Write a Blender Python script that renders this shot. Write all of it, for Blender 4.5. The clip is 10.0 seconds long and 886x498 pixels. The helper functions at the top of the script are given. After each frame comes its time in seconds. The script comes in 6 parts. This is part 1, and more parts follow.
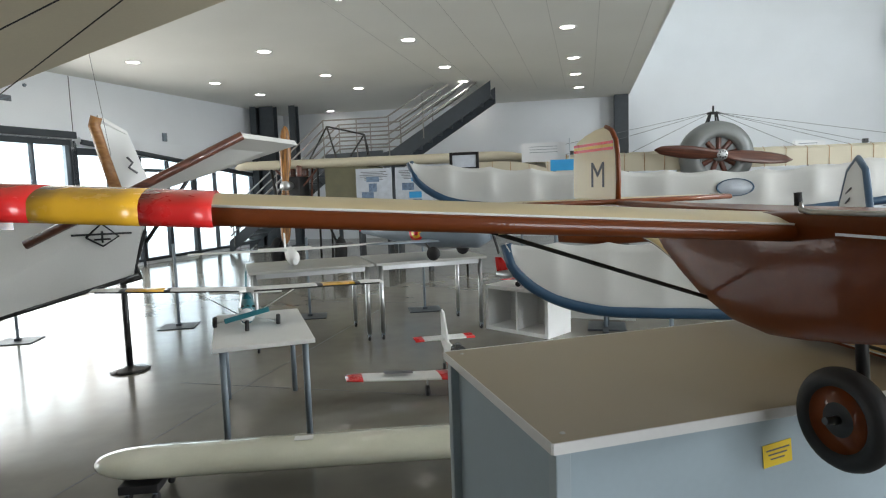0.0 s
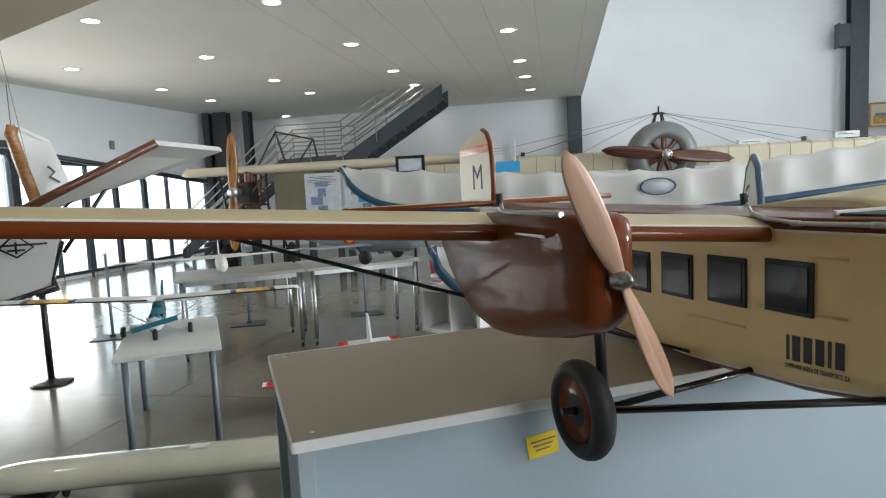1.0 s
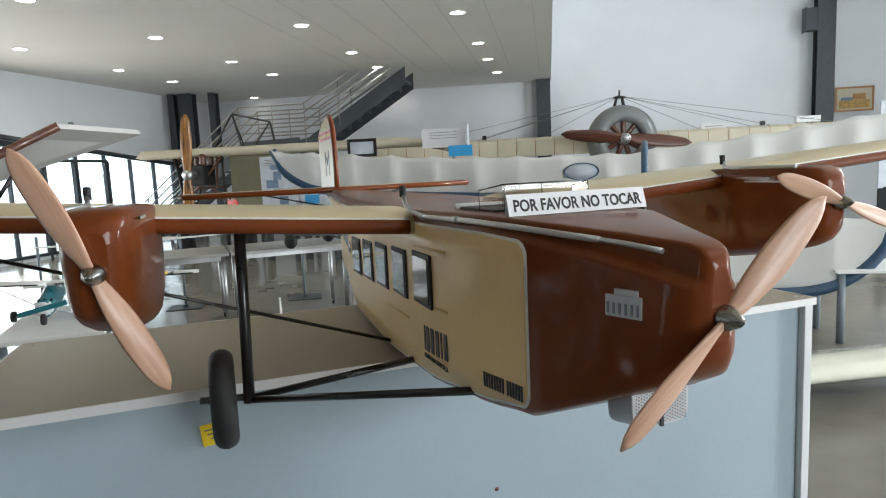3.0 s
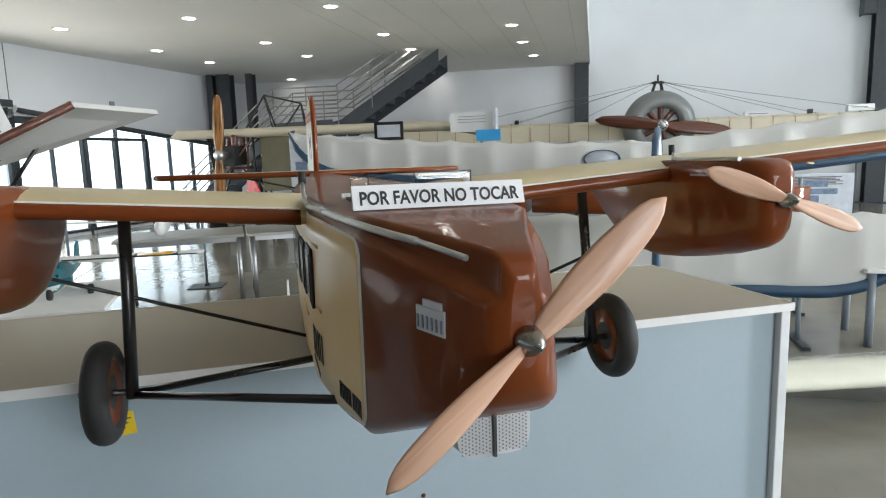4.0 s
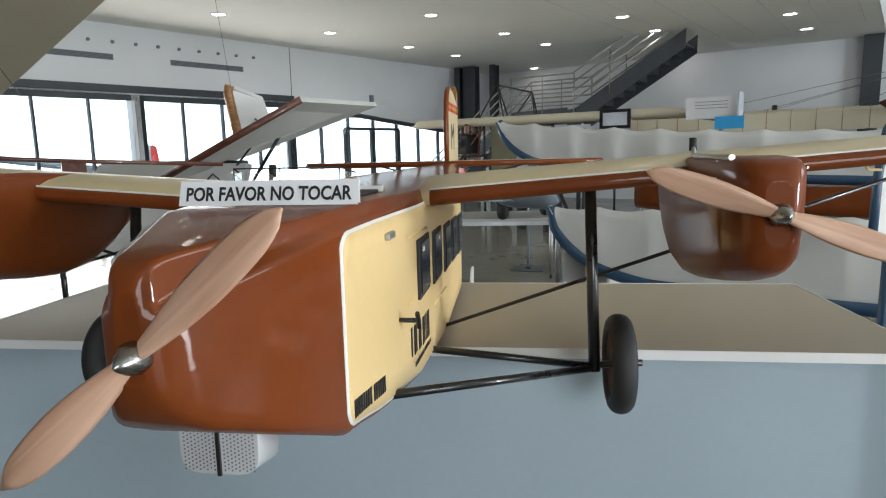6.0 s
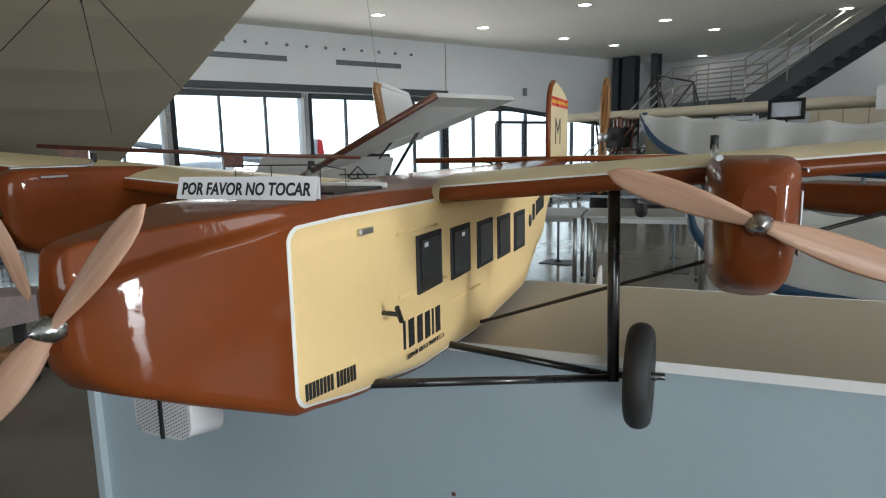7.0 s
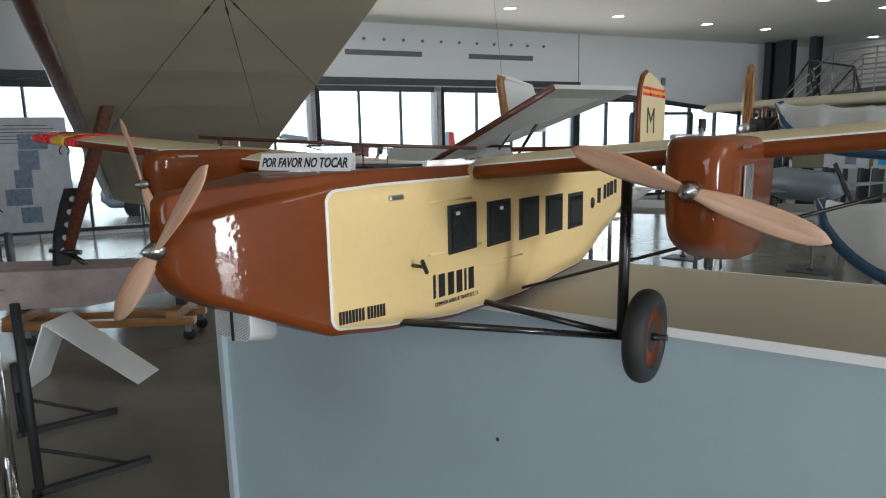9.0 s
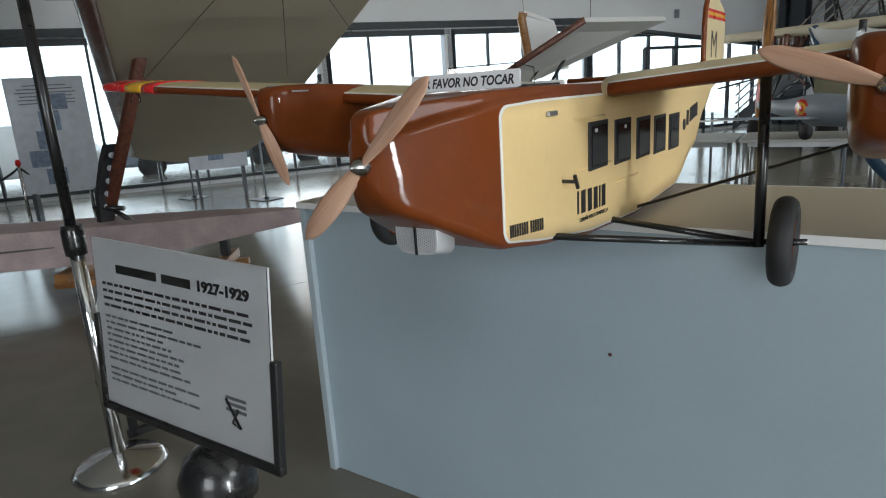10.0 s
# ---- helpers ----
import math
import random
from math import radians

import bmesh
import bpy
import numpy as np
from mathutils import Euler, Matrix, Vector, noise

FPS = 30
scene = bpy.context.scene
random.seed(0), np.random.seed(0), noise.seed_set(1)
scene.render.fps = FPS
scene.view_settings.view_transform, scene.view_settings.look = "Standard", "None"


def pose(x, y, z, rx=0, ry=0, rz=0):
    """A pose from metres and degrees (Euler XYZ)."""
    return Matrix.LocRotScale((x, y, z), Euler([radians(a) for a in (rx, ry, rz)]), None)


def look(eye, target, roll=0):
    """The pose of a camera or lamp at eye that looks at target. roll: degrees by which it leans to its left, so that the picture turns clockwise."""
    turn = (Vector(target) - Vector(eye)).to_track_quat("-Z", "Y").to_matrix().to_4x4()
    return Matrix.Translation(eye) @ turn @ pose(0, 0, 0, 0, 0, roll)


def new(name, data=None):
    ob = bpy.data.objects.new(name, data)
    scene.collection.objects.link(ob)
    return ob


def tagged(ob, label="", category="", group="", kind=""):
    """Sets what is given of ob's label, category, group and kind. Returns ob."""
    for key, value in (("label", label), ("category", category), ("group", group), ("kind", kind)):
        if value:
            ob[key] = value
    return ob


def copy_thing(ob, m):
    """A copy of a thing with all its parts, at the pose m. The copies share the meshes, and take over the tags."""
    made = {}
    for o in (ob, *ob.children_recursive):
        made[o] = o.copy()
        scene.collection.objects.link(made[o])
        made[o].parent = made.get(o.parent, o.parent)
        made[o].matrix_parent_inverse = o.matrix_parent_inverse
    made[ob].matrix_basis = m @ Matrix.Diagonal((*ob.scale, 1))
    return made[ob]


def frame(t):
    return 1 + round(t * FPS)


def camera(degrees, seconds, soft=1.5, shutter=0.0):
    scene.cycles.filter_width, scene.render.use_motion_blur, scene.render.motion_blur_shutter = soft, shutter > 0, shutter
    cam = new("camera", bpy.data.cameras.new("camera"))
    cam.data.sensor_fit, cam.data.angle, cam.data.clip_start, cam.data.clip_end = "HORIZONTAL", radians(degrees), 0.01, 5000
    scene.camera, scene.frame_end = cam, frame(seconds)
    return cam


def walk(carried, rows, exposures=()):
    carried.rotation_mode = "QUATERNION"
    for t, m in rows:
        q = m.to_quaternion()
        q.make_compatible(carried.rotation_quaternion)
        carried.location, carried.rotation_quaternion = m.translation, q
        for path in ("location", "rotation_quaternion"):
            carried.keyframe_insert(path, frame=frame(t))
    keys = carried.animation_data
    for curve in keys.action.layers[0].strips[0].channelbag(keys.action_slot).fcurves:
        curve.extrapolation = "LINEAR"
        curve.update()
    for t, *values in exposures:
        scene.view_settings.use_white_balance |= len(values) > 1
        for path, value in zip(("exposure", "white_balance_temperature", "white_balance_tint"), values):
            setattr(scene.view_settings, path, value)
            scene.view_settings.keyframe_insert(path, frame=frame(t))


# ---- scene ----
cam = camera(70.6, 10.0, soft=1.15)
PATH = [
    (0, (0.027, 0.011, 1.602), (-0.023, 2.001, 1.404), -1.9),
    (0.5, (0.247, -0.009, 1.589), (0.255, 1.981, 1.391), -2.6),
    (1, (0.465, -0.02, 1.587), (0.501, 1.971, 1.395), -2.9),
    (1.5, (0.63, 0.061, 1.572), (0.714, 2.049, 1.37), -3.6),
    (2, (0.791, 0.089, 1.587), (0.948, 2.072, 1.38), -3.3),
    (2.5, (0.996, -0.014, 1.587), (1.142, 1.97, 1.381), -3.3),
    (3, (1.162, -0.053, 1.573), (1.221, 1.931, 1.325), -2.7),
    (3.2, (1.216, -0.023, 1.568), (1.249, 1.959, 1.303), -2.8),
    (4.3, (1.534, 0.053, 1.568), (1.339, 2.02, 1.264), -0.7),
    (4.5, (1.598, 0.034, 1.567), (1.273, 1.982, 1.251), -0.4),
    (5, (1.703, 0.075, 1.564), (1.139, 1.965, 1.232), -1.0),
    (5.2, (1.734, 0.133, 1.56), (1.114, 2.005, 1.227), -1.1),
    (6.3, (2.069, 0.29, 1.571), (1.11, 2.019, 1.266), -1.0),
    (6.5, (2.131, 0.309, 1.575), (1.067, 1.973, 1.258), -0.8),
    (7, (2.203, 0.401, 1.567), (0.951, 1.928, 1.249), -1.2),
    (7.5, (2.274, 0.509, 1.569), (0.909, 1.935, 1.248), -0.9),
    (8, (2.43, 0.555, 1.572), (0.997, 1.915, 1.258), -1.2),
    (8.5, (2.537, 0.533, 1.561), (1.038, 1.818, 1.241), -1.0),
    (9, (2.505, 0.387, 1.544), (0.956, 1.608, 1.213), -1.2),
    (9.5, (2.416, 0.194, 1.532), (0.857, 1.383, 1.137), -2.4),
    (10, (2.359, 0.116, 1.501), (0.823, 1.3, 1.012), -3.7),
]
walk(cam, [(t, look(eye, target, roll)) for t, eye, target, roll in PATH],
     exposures=[(0, 0.56), (3, 0.58), (4.5, 0.56), (5.2, 0.48), (6.3, 0.10), (7.5, -0.13), (8.5, -0.18), (10, -0.2)])

# ---- light ----
world = bpy.data.worlds.new("hall_world")
scene.world = world
world.use_nodes = True
_bg = world.node_tree.nodes["Background"]
_sky = world.node_tree.nodes.new("ShaderNodeTexSky")
_sky.sky_type = "NISHITA"
_sky.sun_disc = False
_sky.sun_elevation = radians(42)
_sky.sun_rotation = radians(250)
world.node_tree.links.new(_sky.outputs[0], _bg.inputs[0])
_bg.inputs[1].default_value = 0.12


def area_light(name, eye, target, w, h, power, color):
    d = bpy.data.lights.new(name, "AREA")
    d.shape, d.size, d.size_y, d.energy, d.color = "RECTANGLE", w, h, power, color
    ob = new(name, d)
    ob.matrix_world = look(eye, target)
    return ob


sun = bpy.data.lights.new("sun", "SUN")
sun.energy, sun.angle, sun.color = 3.0, radians(0.5), (1.0, 0.95, 0.88)
new("sun", sun).matrix_world = look((-30, 20, 30), (0, 8, 0))

# daylight: west glazing, then unseen east and south windows assumed from reflections
area_light("window_light_west", (-8.3, 9.6, 1.6), (0, 7.5, 1.4), 9.0, 2.5, 150, (1.0, 0.975, 0.93))
area_light("window_light_south", (8.6, -6.7, 3.2), (3.0, 3, 1.3), 4.6, 4.2, 470, (0.93, 0.97, 1.0))
area_light("window_light_east", (14.8, 2.5, 1.55), (2, 2.4, 1.4), 1.25, 2.8, 860, (0.92, 0.97, 1.0))
# added fill high in the east, with no known window there
area_light("window_light_east_high", (14.8, 8.6, 5.8), (0, 5, 1.0), 5.2, 3.0, 400, (0.92, 0.97, 1.0))


# ---- materials ----
def mat(name, col, rough=0.5, metal=0.0, vary=0.12, scale=6.0, bump=0.0, fine=60.0, coat=0.0, ramp=None, rvary=0.1, rand=0.0):
    m = bpy.data.materials.new(name)
    m.use_nodes = True
    nt = m.node_tree
    b = nt.nodes["Principled BSDF"]
    b.inputs["Metallic"].default_value = metal
    b.inputs["Coat Weight"].default_value = coat
    b.inputs["Coat Roughness"].default_value = 0.06
    tc = nt.nodes.new("ShaderNodeTexCoord")
    n1 = nt.nodes.new("ShaderNodeTexNoise")
    n1.inputs["Scale"].default_value = scale
    n1.inputs["Detail"].default_value = 5
    n2 = nt.nodes.new("ShaderNodeTexNoise")
    n2.inputs["Scale"].default_value = fine
    n2.inputs["Detail"].default_value = 3
    for n in (n1, n2):
        nt.links.new(tc.outputs["Object"], n.inputs["Vector"])
    mx = nt.nodes.new("ShaderNodeMath")
    mx.operation = "MULTIPLY_ADD"
    nt.links.new(n2.outputs["Fac"], mx.inputs[0])
    mx.inputs[1].default_value = 0.35
    nt.links.new(n1.outputs["Fac"], mx.inputs[2])
    cr = nt.nodes.new("ShaderNodeValToRGB")
    lo = [max(0, c * (1 - vary)) for c in col]
    hi = [min(1, c * (1 + vary)) for c in col]
    if ramp:
        lo, hi = ramp
    cr.color_ramp.elements[0].position, cr.color_ramp.elements[1].position = 0.45, 0.9
    cr.color_ramp.elements[0].color, cr.color_ramp.elements[1].color = (*lo, 1), (*hi, 1)
    nt.links.new(mx.outputs[0], cr.inputs[0])
    nt.links.new(cr.outputs[0], b.inputs["Base Color"])
    rr = nt.nodes.new("ShaderNodeMapRange")
    rr.inputs[1].default_value, rr.inputs[2].default_value = 0.3, 0.9
    rr.inputs[3].default_value, rr.inputs[4].default_value = max(0.02, rough - rvary), min(1, rough + rvary)
    nt.links.new(mx.outputs[0], rr.inputs[0])
    nt.links.new(rr.outputs[0], b.inputs["Roughness"])
    if bump:
        bp = nt.nodes.new("ShaderNodeBump")
        bp.inputs["Strength"].default_value = bump
        bp.inputs["Distance"].default_value = 0.004
        nt.links.new(mx.outputs[0], bp.inputs["Height"])
        nt.links.new(bp.outputs[0], b.inputs["Normal"])
    return m


def wood(name, dark, light, axis=0, scale=30.0, rough=0.35, coat=0.3):
    m = mat(name, light, rough=rough, coat=coat)
    nt = m.node_tree
    b = nt.nodes["Principled BSDF"]
    tc = nt.nodes.new("ShaderNodeTexCoord")
    mp = nt.nodes.new("ShaderNodeMapping")
    s = [scale, scale, scale]
    s[axis] = scale * 0.06
    mp.inputs["Scale"].default_value = s
    n = nt.nodes.new("ShaderNodeTexNoise")
    n.inputs["Detail"].default_value = 6
    n.inputs["Scale"].default_value = 1.6
    n.inputs["Distortion"].default_value = 0.6
    cr = nt.nodes.new("ShaderNodeValToRGB")
    cr.color_ramp.elements[0].position, cr.color_ramp.elements[1].position = 0.34, 0.68
    cr.color_ramp.elements[0].color, cr.color_ramp.elements[1].color = (*dark, 1), (*light, 1)
    nt.links.new(tc.outputs["Object"], mp.inputs[0])
    nt.links.new(mp.outputs[0], n.inputs["Vector"])
    nt.links.new(n.outputs["Fac"], cr.inputs[0])
    nt.links.new(cr.outputs[0], b.inputs["Base Color"])
    return m


def ripple_coat(m, scale, strength):
    """Uneven brushed lacquer: slow waves in the clear coat."""
    nt = m.node_tree
    tc = nt.nodes.new("ShaderNodeTexCoord")
    n = nt.nodes.new("ShaderNodeTexNoise")
    n.inputs["Scale"].default_value = scale
    n.inputs["Detail"].default_value = 2
    bp = nt.nodes.new("ShaderNodeBump")
    bp.inputs["Strength"].default_value = strength
    bp.inputs["Distance"].default_value = 0.01
    nt.links.new(tc.outputs["Object"], n.inputs["Vector"])
    nt.links.new(n.outputs["Fac"], bp.inputs["Height"])
    nt.links.new(bp.outputs[0], nt.nodes["Principled BSDF"].inputs["Coat Normal"])
    nt.nodes["Principled BSDF"].inputs["Coat Roughness"].default_value = 0.03


def glow(name, col, strength):
    m = bpy.data.materials.new(name)
    m.use_nodes = True
    b = m.node_tree.nodes["Principled BSDF"]
    b.inputs["Base Color"].default_value = (*col, 1)
    b.inputs["Emission Color"].default_value = (*col, 1)
    b.inputs["Emission Strength"].default_value = strength
    return m


def glass(name, col=(1, 1, 1), rough=0.02, ior=1.45):
    m = bpy.data.materials.new(name)
    m.use_nodes = True
    b = m.node_tree.nodes["Principled BSDF"]
    b.inputs["Base Color"].default_value = (*col, 1)
    b.inputs["Roughness"].default_value = rough
    b.inputs["IOR"].default_value = ior
    b.inputs["Transmission Weight"].default_value = 1.0
    return m


BROWN = mat("chestnut_lacquer", (0.165, 0.038, 0.0075), rough=0.45, vary=0.16, scale=4, bump=0.10, fine=45, coat=0.42, rvary=0.05)
ripple_coat(BROWN, 90.0, 0.030)
BROWN.node_tree.nodes["Principled BSDF"].inputs["Specular IOR Level"].default_value = 0.1
CREAM = mat("cream_paint", (0.82, 0.60, 0.29), rough=0.42, vary=0.05, scale=3, coat=0.08, rvary=0.06)
CREAM.node_tree.nodes["Principled BSDF"].inputs["Specular IOR Level"].default_value = 0.25
CREAM_PALE = mat("pale_cream_paint", (0.68, 0.56, 0.33), rough=0.35, vary=0.05, scale=3, coat=0.1)
WHITE_LINE = mat("white_line_paint", (0.8, 0.8, 0.76), rough=0.4, vary=0.04)
BLACK = mat("black_gloss", (0.012, 0.012, 0.013), rough=0.28, vary=0.2, coat=0.3)
BLACK_MATT = mat("black_matt", (0.018, 0.018, 0.02), rough=0.6, vary=0.2)
RUBBER = mat("rubber", (0.02, 0.02, 0.021), rough=0.62, vary=0.2, scale=20, bump=0.1)
PROP_WOOD = wood("beech_wood", (0.5, 0.28, 0.18), (0.7, 0.45, 0.32), axis=0, scale=40, rough=0.42, coat=0.15)
CHROME = mat("polished_metal", (0.75, 0.75, 0.76), rough=0.12, metal=1.0, vary=0.05, rvary=0.05)
ALU = mat("dull_aluminium", (0.55, 0.56, 0.57), rough=0.38, metal=1.0, vary=0.08, scale=12)
STEEL_GREY = mat("grey_steel_paint", (0.2, 0.24, 0.28), rough=0.4, vary=0.08)
RED = mat("red_paint", (0.74, 0.02, 0.02), rough=0.25, vary=0.06, coat=0.4)
YELLOW = mat("yellow_paint", (0.85, 0.46, 0.03), rough=0.25, vary=0.06, coat=0.4)
WHITE = mat("white_paint", (0.78, 0.78, 0.77), rough=0.5, vary=0.04, scale=1.5)
WALL = mat("wall_plaster", (0.82, 0.85, 0.89), rough=0.75, vary=0.035, scale=0.7, bump=0.06, fine=40)
CEIL = mat("ceiling_board", (0.83, 0.83, 0.79), rough=0.75, vary=0.03, scale=0.6)
FLOOR = mat("polished_concrete", (0.205, 0.194, 0.163), rough=0.14, vary=0.16, scale=0.7, fine=5, bump=0.02, rvary=0.06)
FLOOR.node_tree.nodes["Principled BSDF"].inputs["Specular IOR Level"].default_value = 0.28
PED_GREY = mat("grey_laminate", (0.35, 0.43, 0.48), rough=0.5, vary=0.05, scale=2.0, rvary=0.08)
PED_TOP = mat("beige_board_top", (0.42, 0.37, 0.28), rough=0.42, vary=0.05, scale=2.5)
FABRIC = mat("doped_white_fabric", (0.64, 0.64, 0.62), rough=0.42, vary=0.05, scale=1.5, bump=0.05, fine=90)
FABRIC_BEIGE = mat("doped_beige_fabric", (0.56, 0.51, 0.39), rough=0.55, vary=0.07, scale=1.2, bump=0.06, fine=80)
BLUE = mat("blue_paint", (0.022, 0.065, 0.125), rough=0.35, vary=0.12, coat=0.2)
GLOSS_IVORY = mat("ivory_gelcoat", (0.72, 0.72, 0.6), rough=0.14, vary=0.04, coat=0.5, rvary=0.04)
DARK_STEEL = mat("anthracite_steel", (0.045, 0.055, 0.065), rough=0.45, vary=0.15)
COWL = mat("cowl_metal", (0.22, 0.23, 0.23), rough=0.45, metal=0.4, vary=0.08, scale=5)
MAHOG = wood("mahogany", (0.07, 0.02, 0.012), (0.16, 0.05, 0.025), axis=0, scale=20, coat=0.4)
PLY = wood("varnished_ply", (0.3, 0.13, 0.04), (0.46, 0.23, 0.08), axis=0, scale=18, coat=0.3)
PAPER = mat("white_card", (0.82, 0.83, 0.85), rough=0.5, vary=0.02)
INK = mat("black_ink", (0.015, 0.015, 0.017), rough=0.5, vary=0.1)
INK_GREY = mat("grey_ink", (0.12, 0.12, 0.13), rough=0.5, vary=0.1)
STICKER = mat("yellow_paper", (0.85, 0.6, 0.02), rough=0.5, vary=0.04)
DARK_GLASS = mat("smoked_window", (0.016, 0.019, 0.022), rough=0.08, vary=0.2, rvary=0.03)
DARK_GLASS.node_tree.nodes["Principled BSDF"].inputs["Specular IOR Level"].default_value = 0.3
CLEAR = glass("clear_acrylic")
PANE = glass("window_glass", (0.97, 0.99, 1.0))
LAMP = glow("downlight_glow", (1.0, 0.95, 0.86), 14)
BACK = glow("outdoor_glare", (0.80, 0.93, 1.0), 1.95)
JOINT = mat("joint_grey", (0.56, 0.56, 0.54), rough=0.8)
TEAL = mat("teal_paint", (0.02, 0.16, 0.2), rough=0.3, vary=0.1, coat=0.3)
BLUE_CARD = mat("bright_blue_card", (0.03, 0.3, 0.62), rough=0.5, vary=0.05)
PINK = mat("faded_pink_ply", (0.42, 0.33, 0.33), rough=0.6, vary=0.2, scale=5, bump=0.1)
POSTER = mat("printed_poster", (0.5, 0.54, 0.6), rough=0.4, vary=0.12, scale=9)
POSTER_INK = mat("poster_print", (0.14, 0.2, 0.3), rough=0.4, vary=0.4, scale=25)
GREEN_DRAB = mat("olive_fabric", (0.2, 0.19, 0.12), rough=0.6, vary=0.1)


# ---- mesh helpers ----
def part(name, bm, material, parent=None, label="", smooth=False):
    me = bpy.data.meshes.new(name)
    bm.normal_update()
    bm.to_mesh(me)
    bm.free()
    if smooth:
        me.polygons.foreach_set("use_smooth", [True] * len(me.polygons))
    for m in material if isinstance(material, (list, tuple)) else [material]:
        me.materials.append(m)
    ob = new(name, me)
    if parent:
        ob.parent = parent
    if label:
        ob["label"] = label
    return ob


def thing(name, label, category, m=None, group=""):
    ob = new(name)
    ob.empty_display_size = 0.1
    if m is not None:
        ob.matrix_world = m
    return tagged(ob, label, category, group)


def box(size, at=(0, 0, 0), rot=(0, 0, 0), bevel=0.0, bm=None, seg=2):
    out = bm or bmesh.new()
    t = bmesh.new()
    bmesh.ops.create_cube(t, size=1)
    bmesh.ops.scale(t, vec=size, verts=t.verts)
    if bevel:
        bmesh.ops.bevel(t, geom=t.edges[:], offset=bevel, segments=seg, affect="EDGES", profile=0.5)
    bmesh.ops.transform(t, matrix=pose(*at, *rot), verts=t.verts)
    merge(out, t)
    return out


def merge(dst, src):
    idx = {}
    for v in src.verts:
        idx[v] = dst.verts.new(v.co)
    for f in src.faces:
        g = dst.faces.new([idx[v] for v in f.verts])
        g.smooth, g.material_index = f.smooth, f.material_index
    src.free()
    return dst


def tube(points, r, n=10, bm=None, r2=None, cap=True):
    bm = bm or bmesh.new()
    pts = [Vector(p) for p in points]
    rings = []
    for i, p in enumerate(pts):
        d = (pts[min(i + 1, len(pts) - 1)] - pts[max(i - 1, 0)]).normalized()
        a = d.orthogonal().normalized() if i == 0 else (prev - prev.dot(d) * d).normalized()
        prev = a
        b = d.cross(a)
        rad = r if r2 is None else r + (r2 - r) * i / (len(pts) - 1)
        rings.append([bm.verts.new(p + rad * (math.cos(2 * math.pi * k / n) * a + math.sin(2 * math.pi * k / n) * b)) for k in range(n)])
    for q, s in zip(rings, rings[1:]):
        for k in range(n):
            f = bm.faces.new((q[k], q[(k + 1) % n], s[(k + 1) % n], s[k]))
            f.smooth = True
    if cap:
        bm.faces.new(rings[0][::-1])
        bm.faces.new(rings[-1])
    return bm


def loft(sections, close=True, cap=True, bm=None, smooth=True):
    bm = bm or bmesh.new()
    rings = [[bm.verts.new(p) for p in s] for s in sections]
    n = len(rings[0])
    for q, s in zip(rings, rings[1:]):
        for k in range(n if close else n - 1):
            f = bm.faces.new((q[k], q[(k + 1) % n], s[(k + 1) % n], s[k]))
            f.smooth = smooth
    if cap and close:
        bm.faces.new(rings[0][::-1])
        bm.faces.new(rings[-1])
    return bm


def lathe(profile, n=28, axis="z", bm=None):
    """profile: pairs of radius and height."""
    secs = []
    for r, h in profile:
        ring = []
        for k in range(n):
            a = 2 * math.pi * k / n
            p = (max(r, 1e-4) * math.cos(a), max(r, 1e-4) * math.sin(a), h)
            ring.append({"z": p, "y": (p[0], p[2], p[1]), "x": (p[2], p[0], p[1])}[axis])
        secs.append(ring)
    return loft(secs, bm=bm)


def lerp_rows(rows, v):
    for a, b in zip(rows, rows[1:]):
        if v <= b[0]:
            k = max(0.0, (v - a[0]) / (b[0] - a[0]))
            k = k * k * (3 - 2 * k) * 0.4 + k * 0.6
            return [p + (q - p) * k for p, q in zip(a[1:], b[1:])]
    return list(rows[-1][1:])


def rounded(points, radii, n=4):
    """A closed outline with rounded corners, n + 1 points a corner."""
    out = []
    m = len(points)
    for i in range(m):
        p, a, b = Vector(points[i]), Vector(points[i - 1]), Vector(points[(i + 1) % m])
        r = min(radii[i], 0.48 * (a - p).length, 0.48 * (b - p).length)
        s, e = p + (a - p).normalized() * r, p + (b - p).normalized() * r
        for k in range(n + 1):
            t = k / n
            out.append((1 - t) ** 2 * s + 2 * t * (1 - t) * p + t * t * e)
    return out


def text_part(name, body, size, material, parent, m, extrude=0.0004, width=None, align="LEFT", bold=0.0):
    cu = bpy.data.curves.new(name, "FONT")
    cu.body, cu.size, cu.extrude, cu.align_x, cu.resolution_u = body, size, extrude, align, 3
    cu.offset = bold
    tmp = bpy.data.objects.new(name, cu)
    scene.collection.objects.link(tmp)
    bpy.context.view_layer.update()
    me = bpy.data.meshes.new_from_object(tmp.evaluated_get(bpy.context.evaluated_depsgraph_get()))
    bpy.data.objects.remove(tmp)
    if width:
        xs = [v.co.x for v in me.vertices]
        k = width / (max(xs) - min(xs))
        for v in me.vertices:
            v.co.x *= k
    me.materials.clear()
    me.materials.append(material)
    ob = new(name, me)
    ob.parent = parent
    ob.matrix_basis = m
    return ob


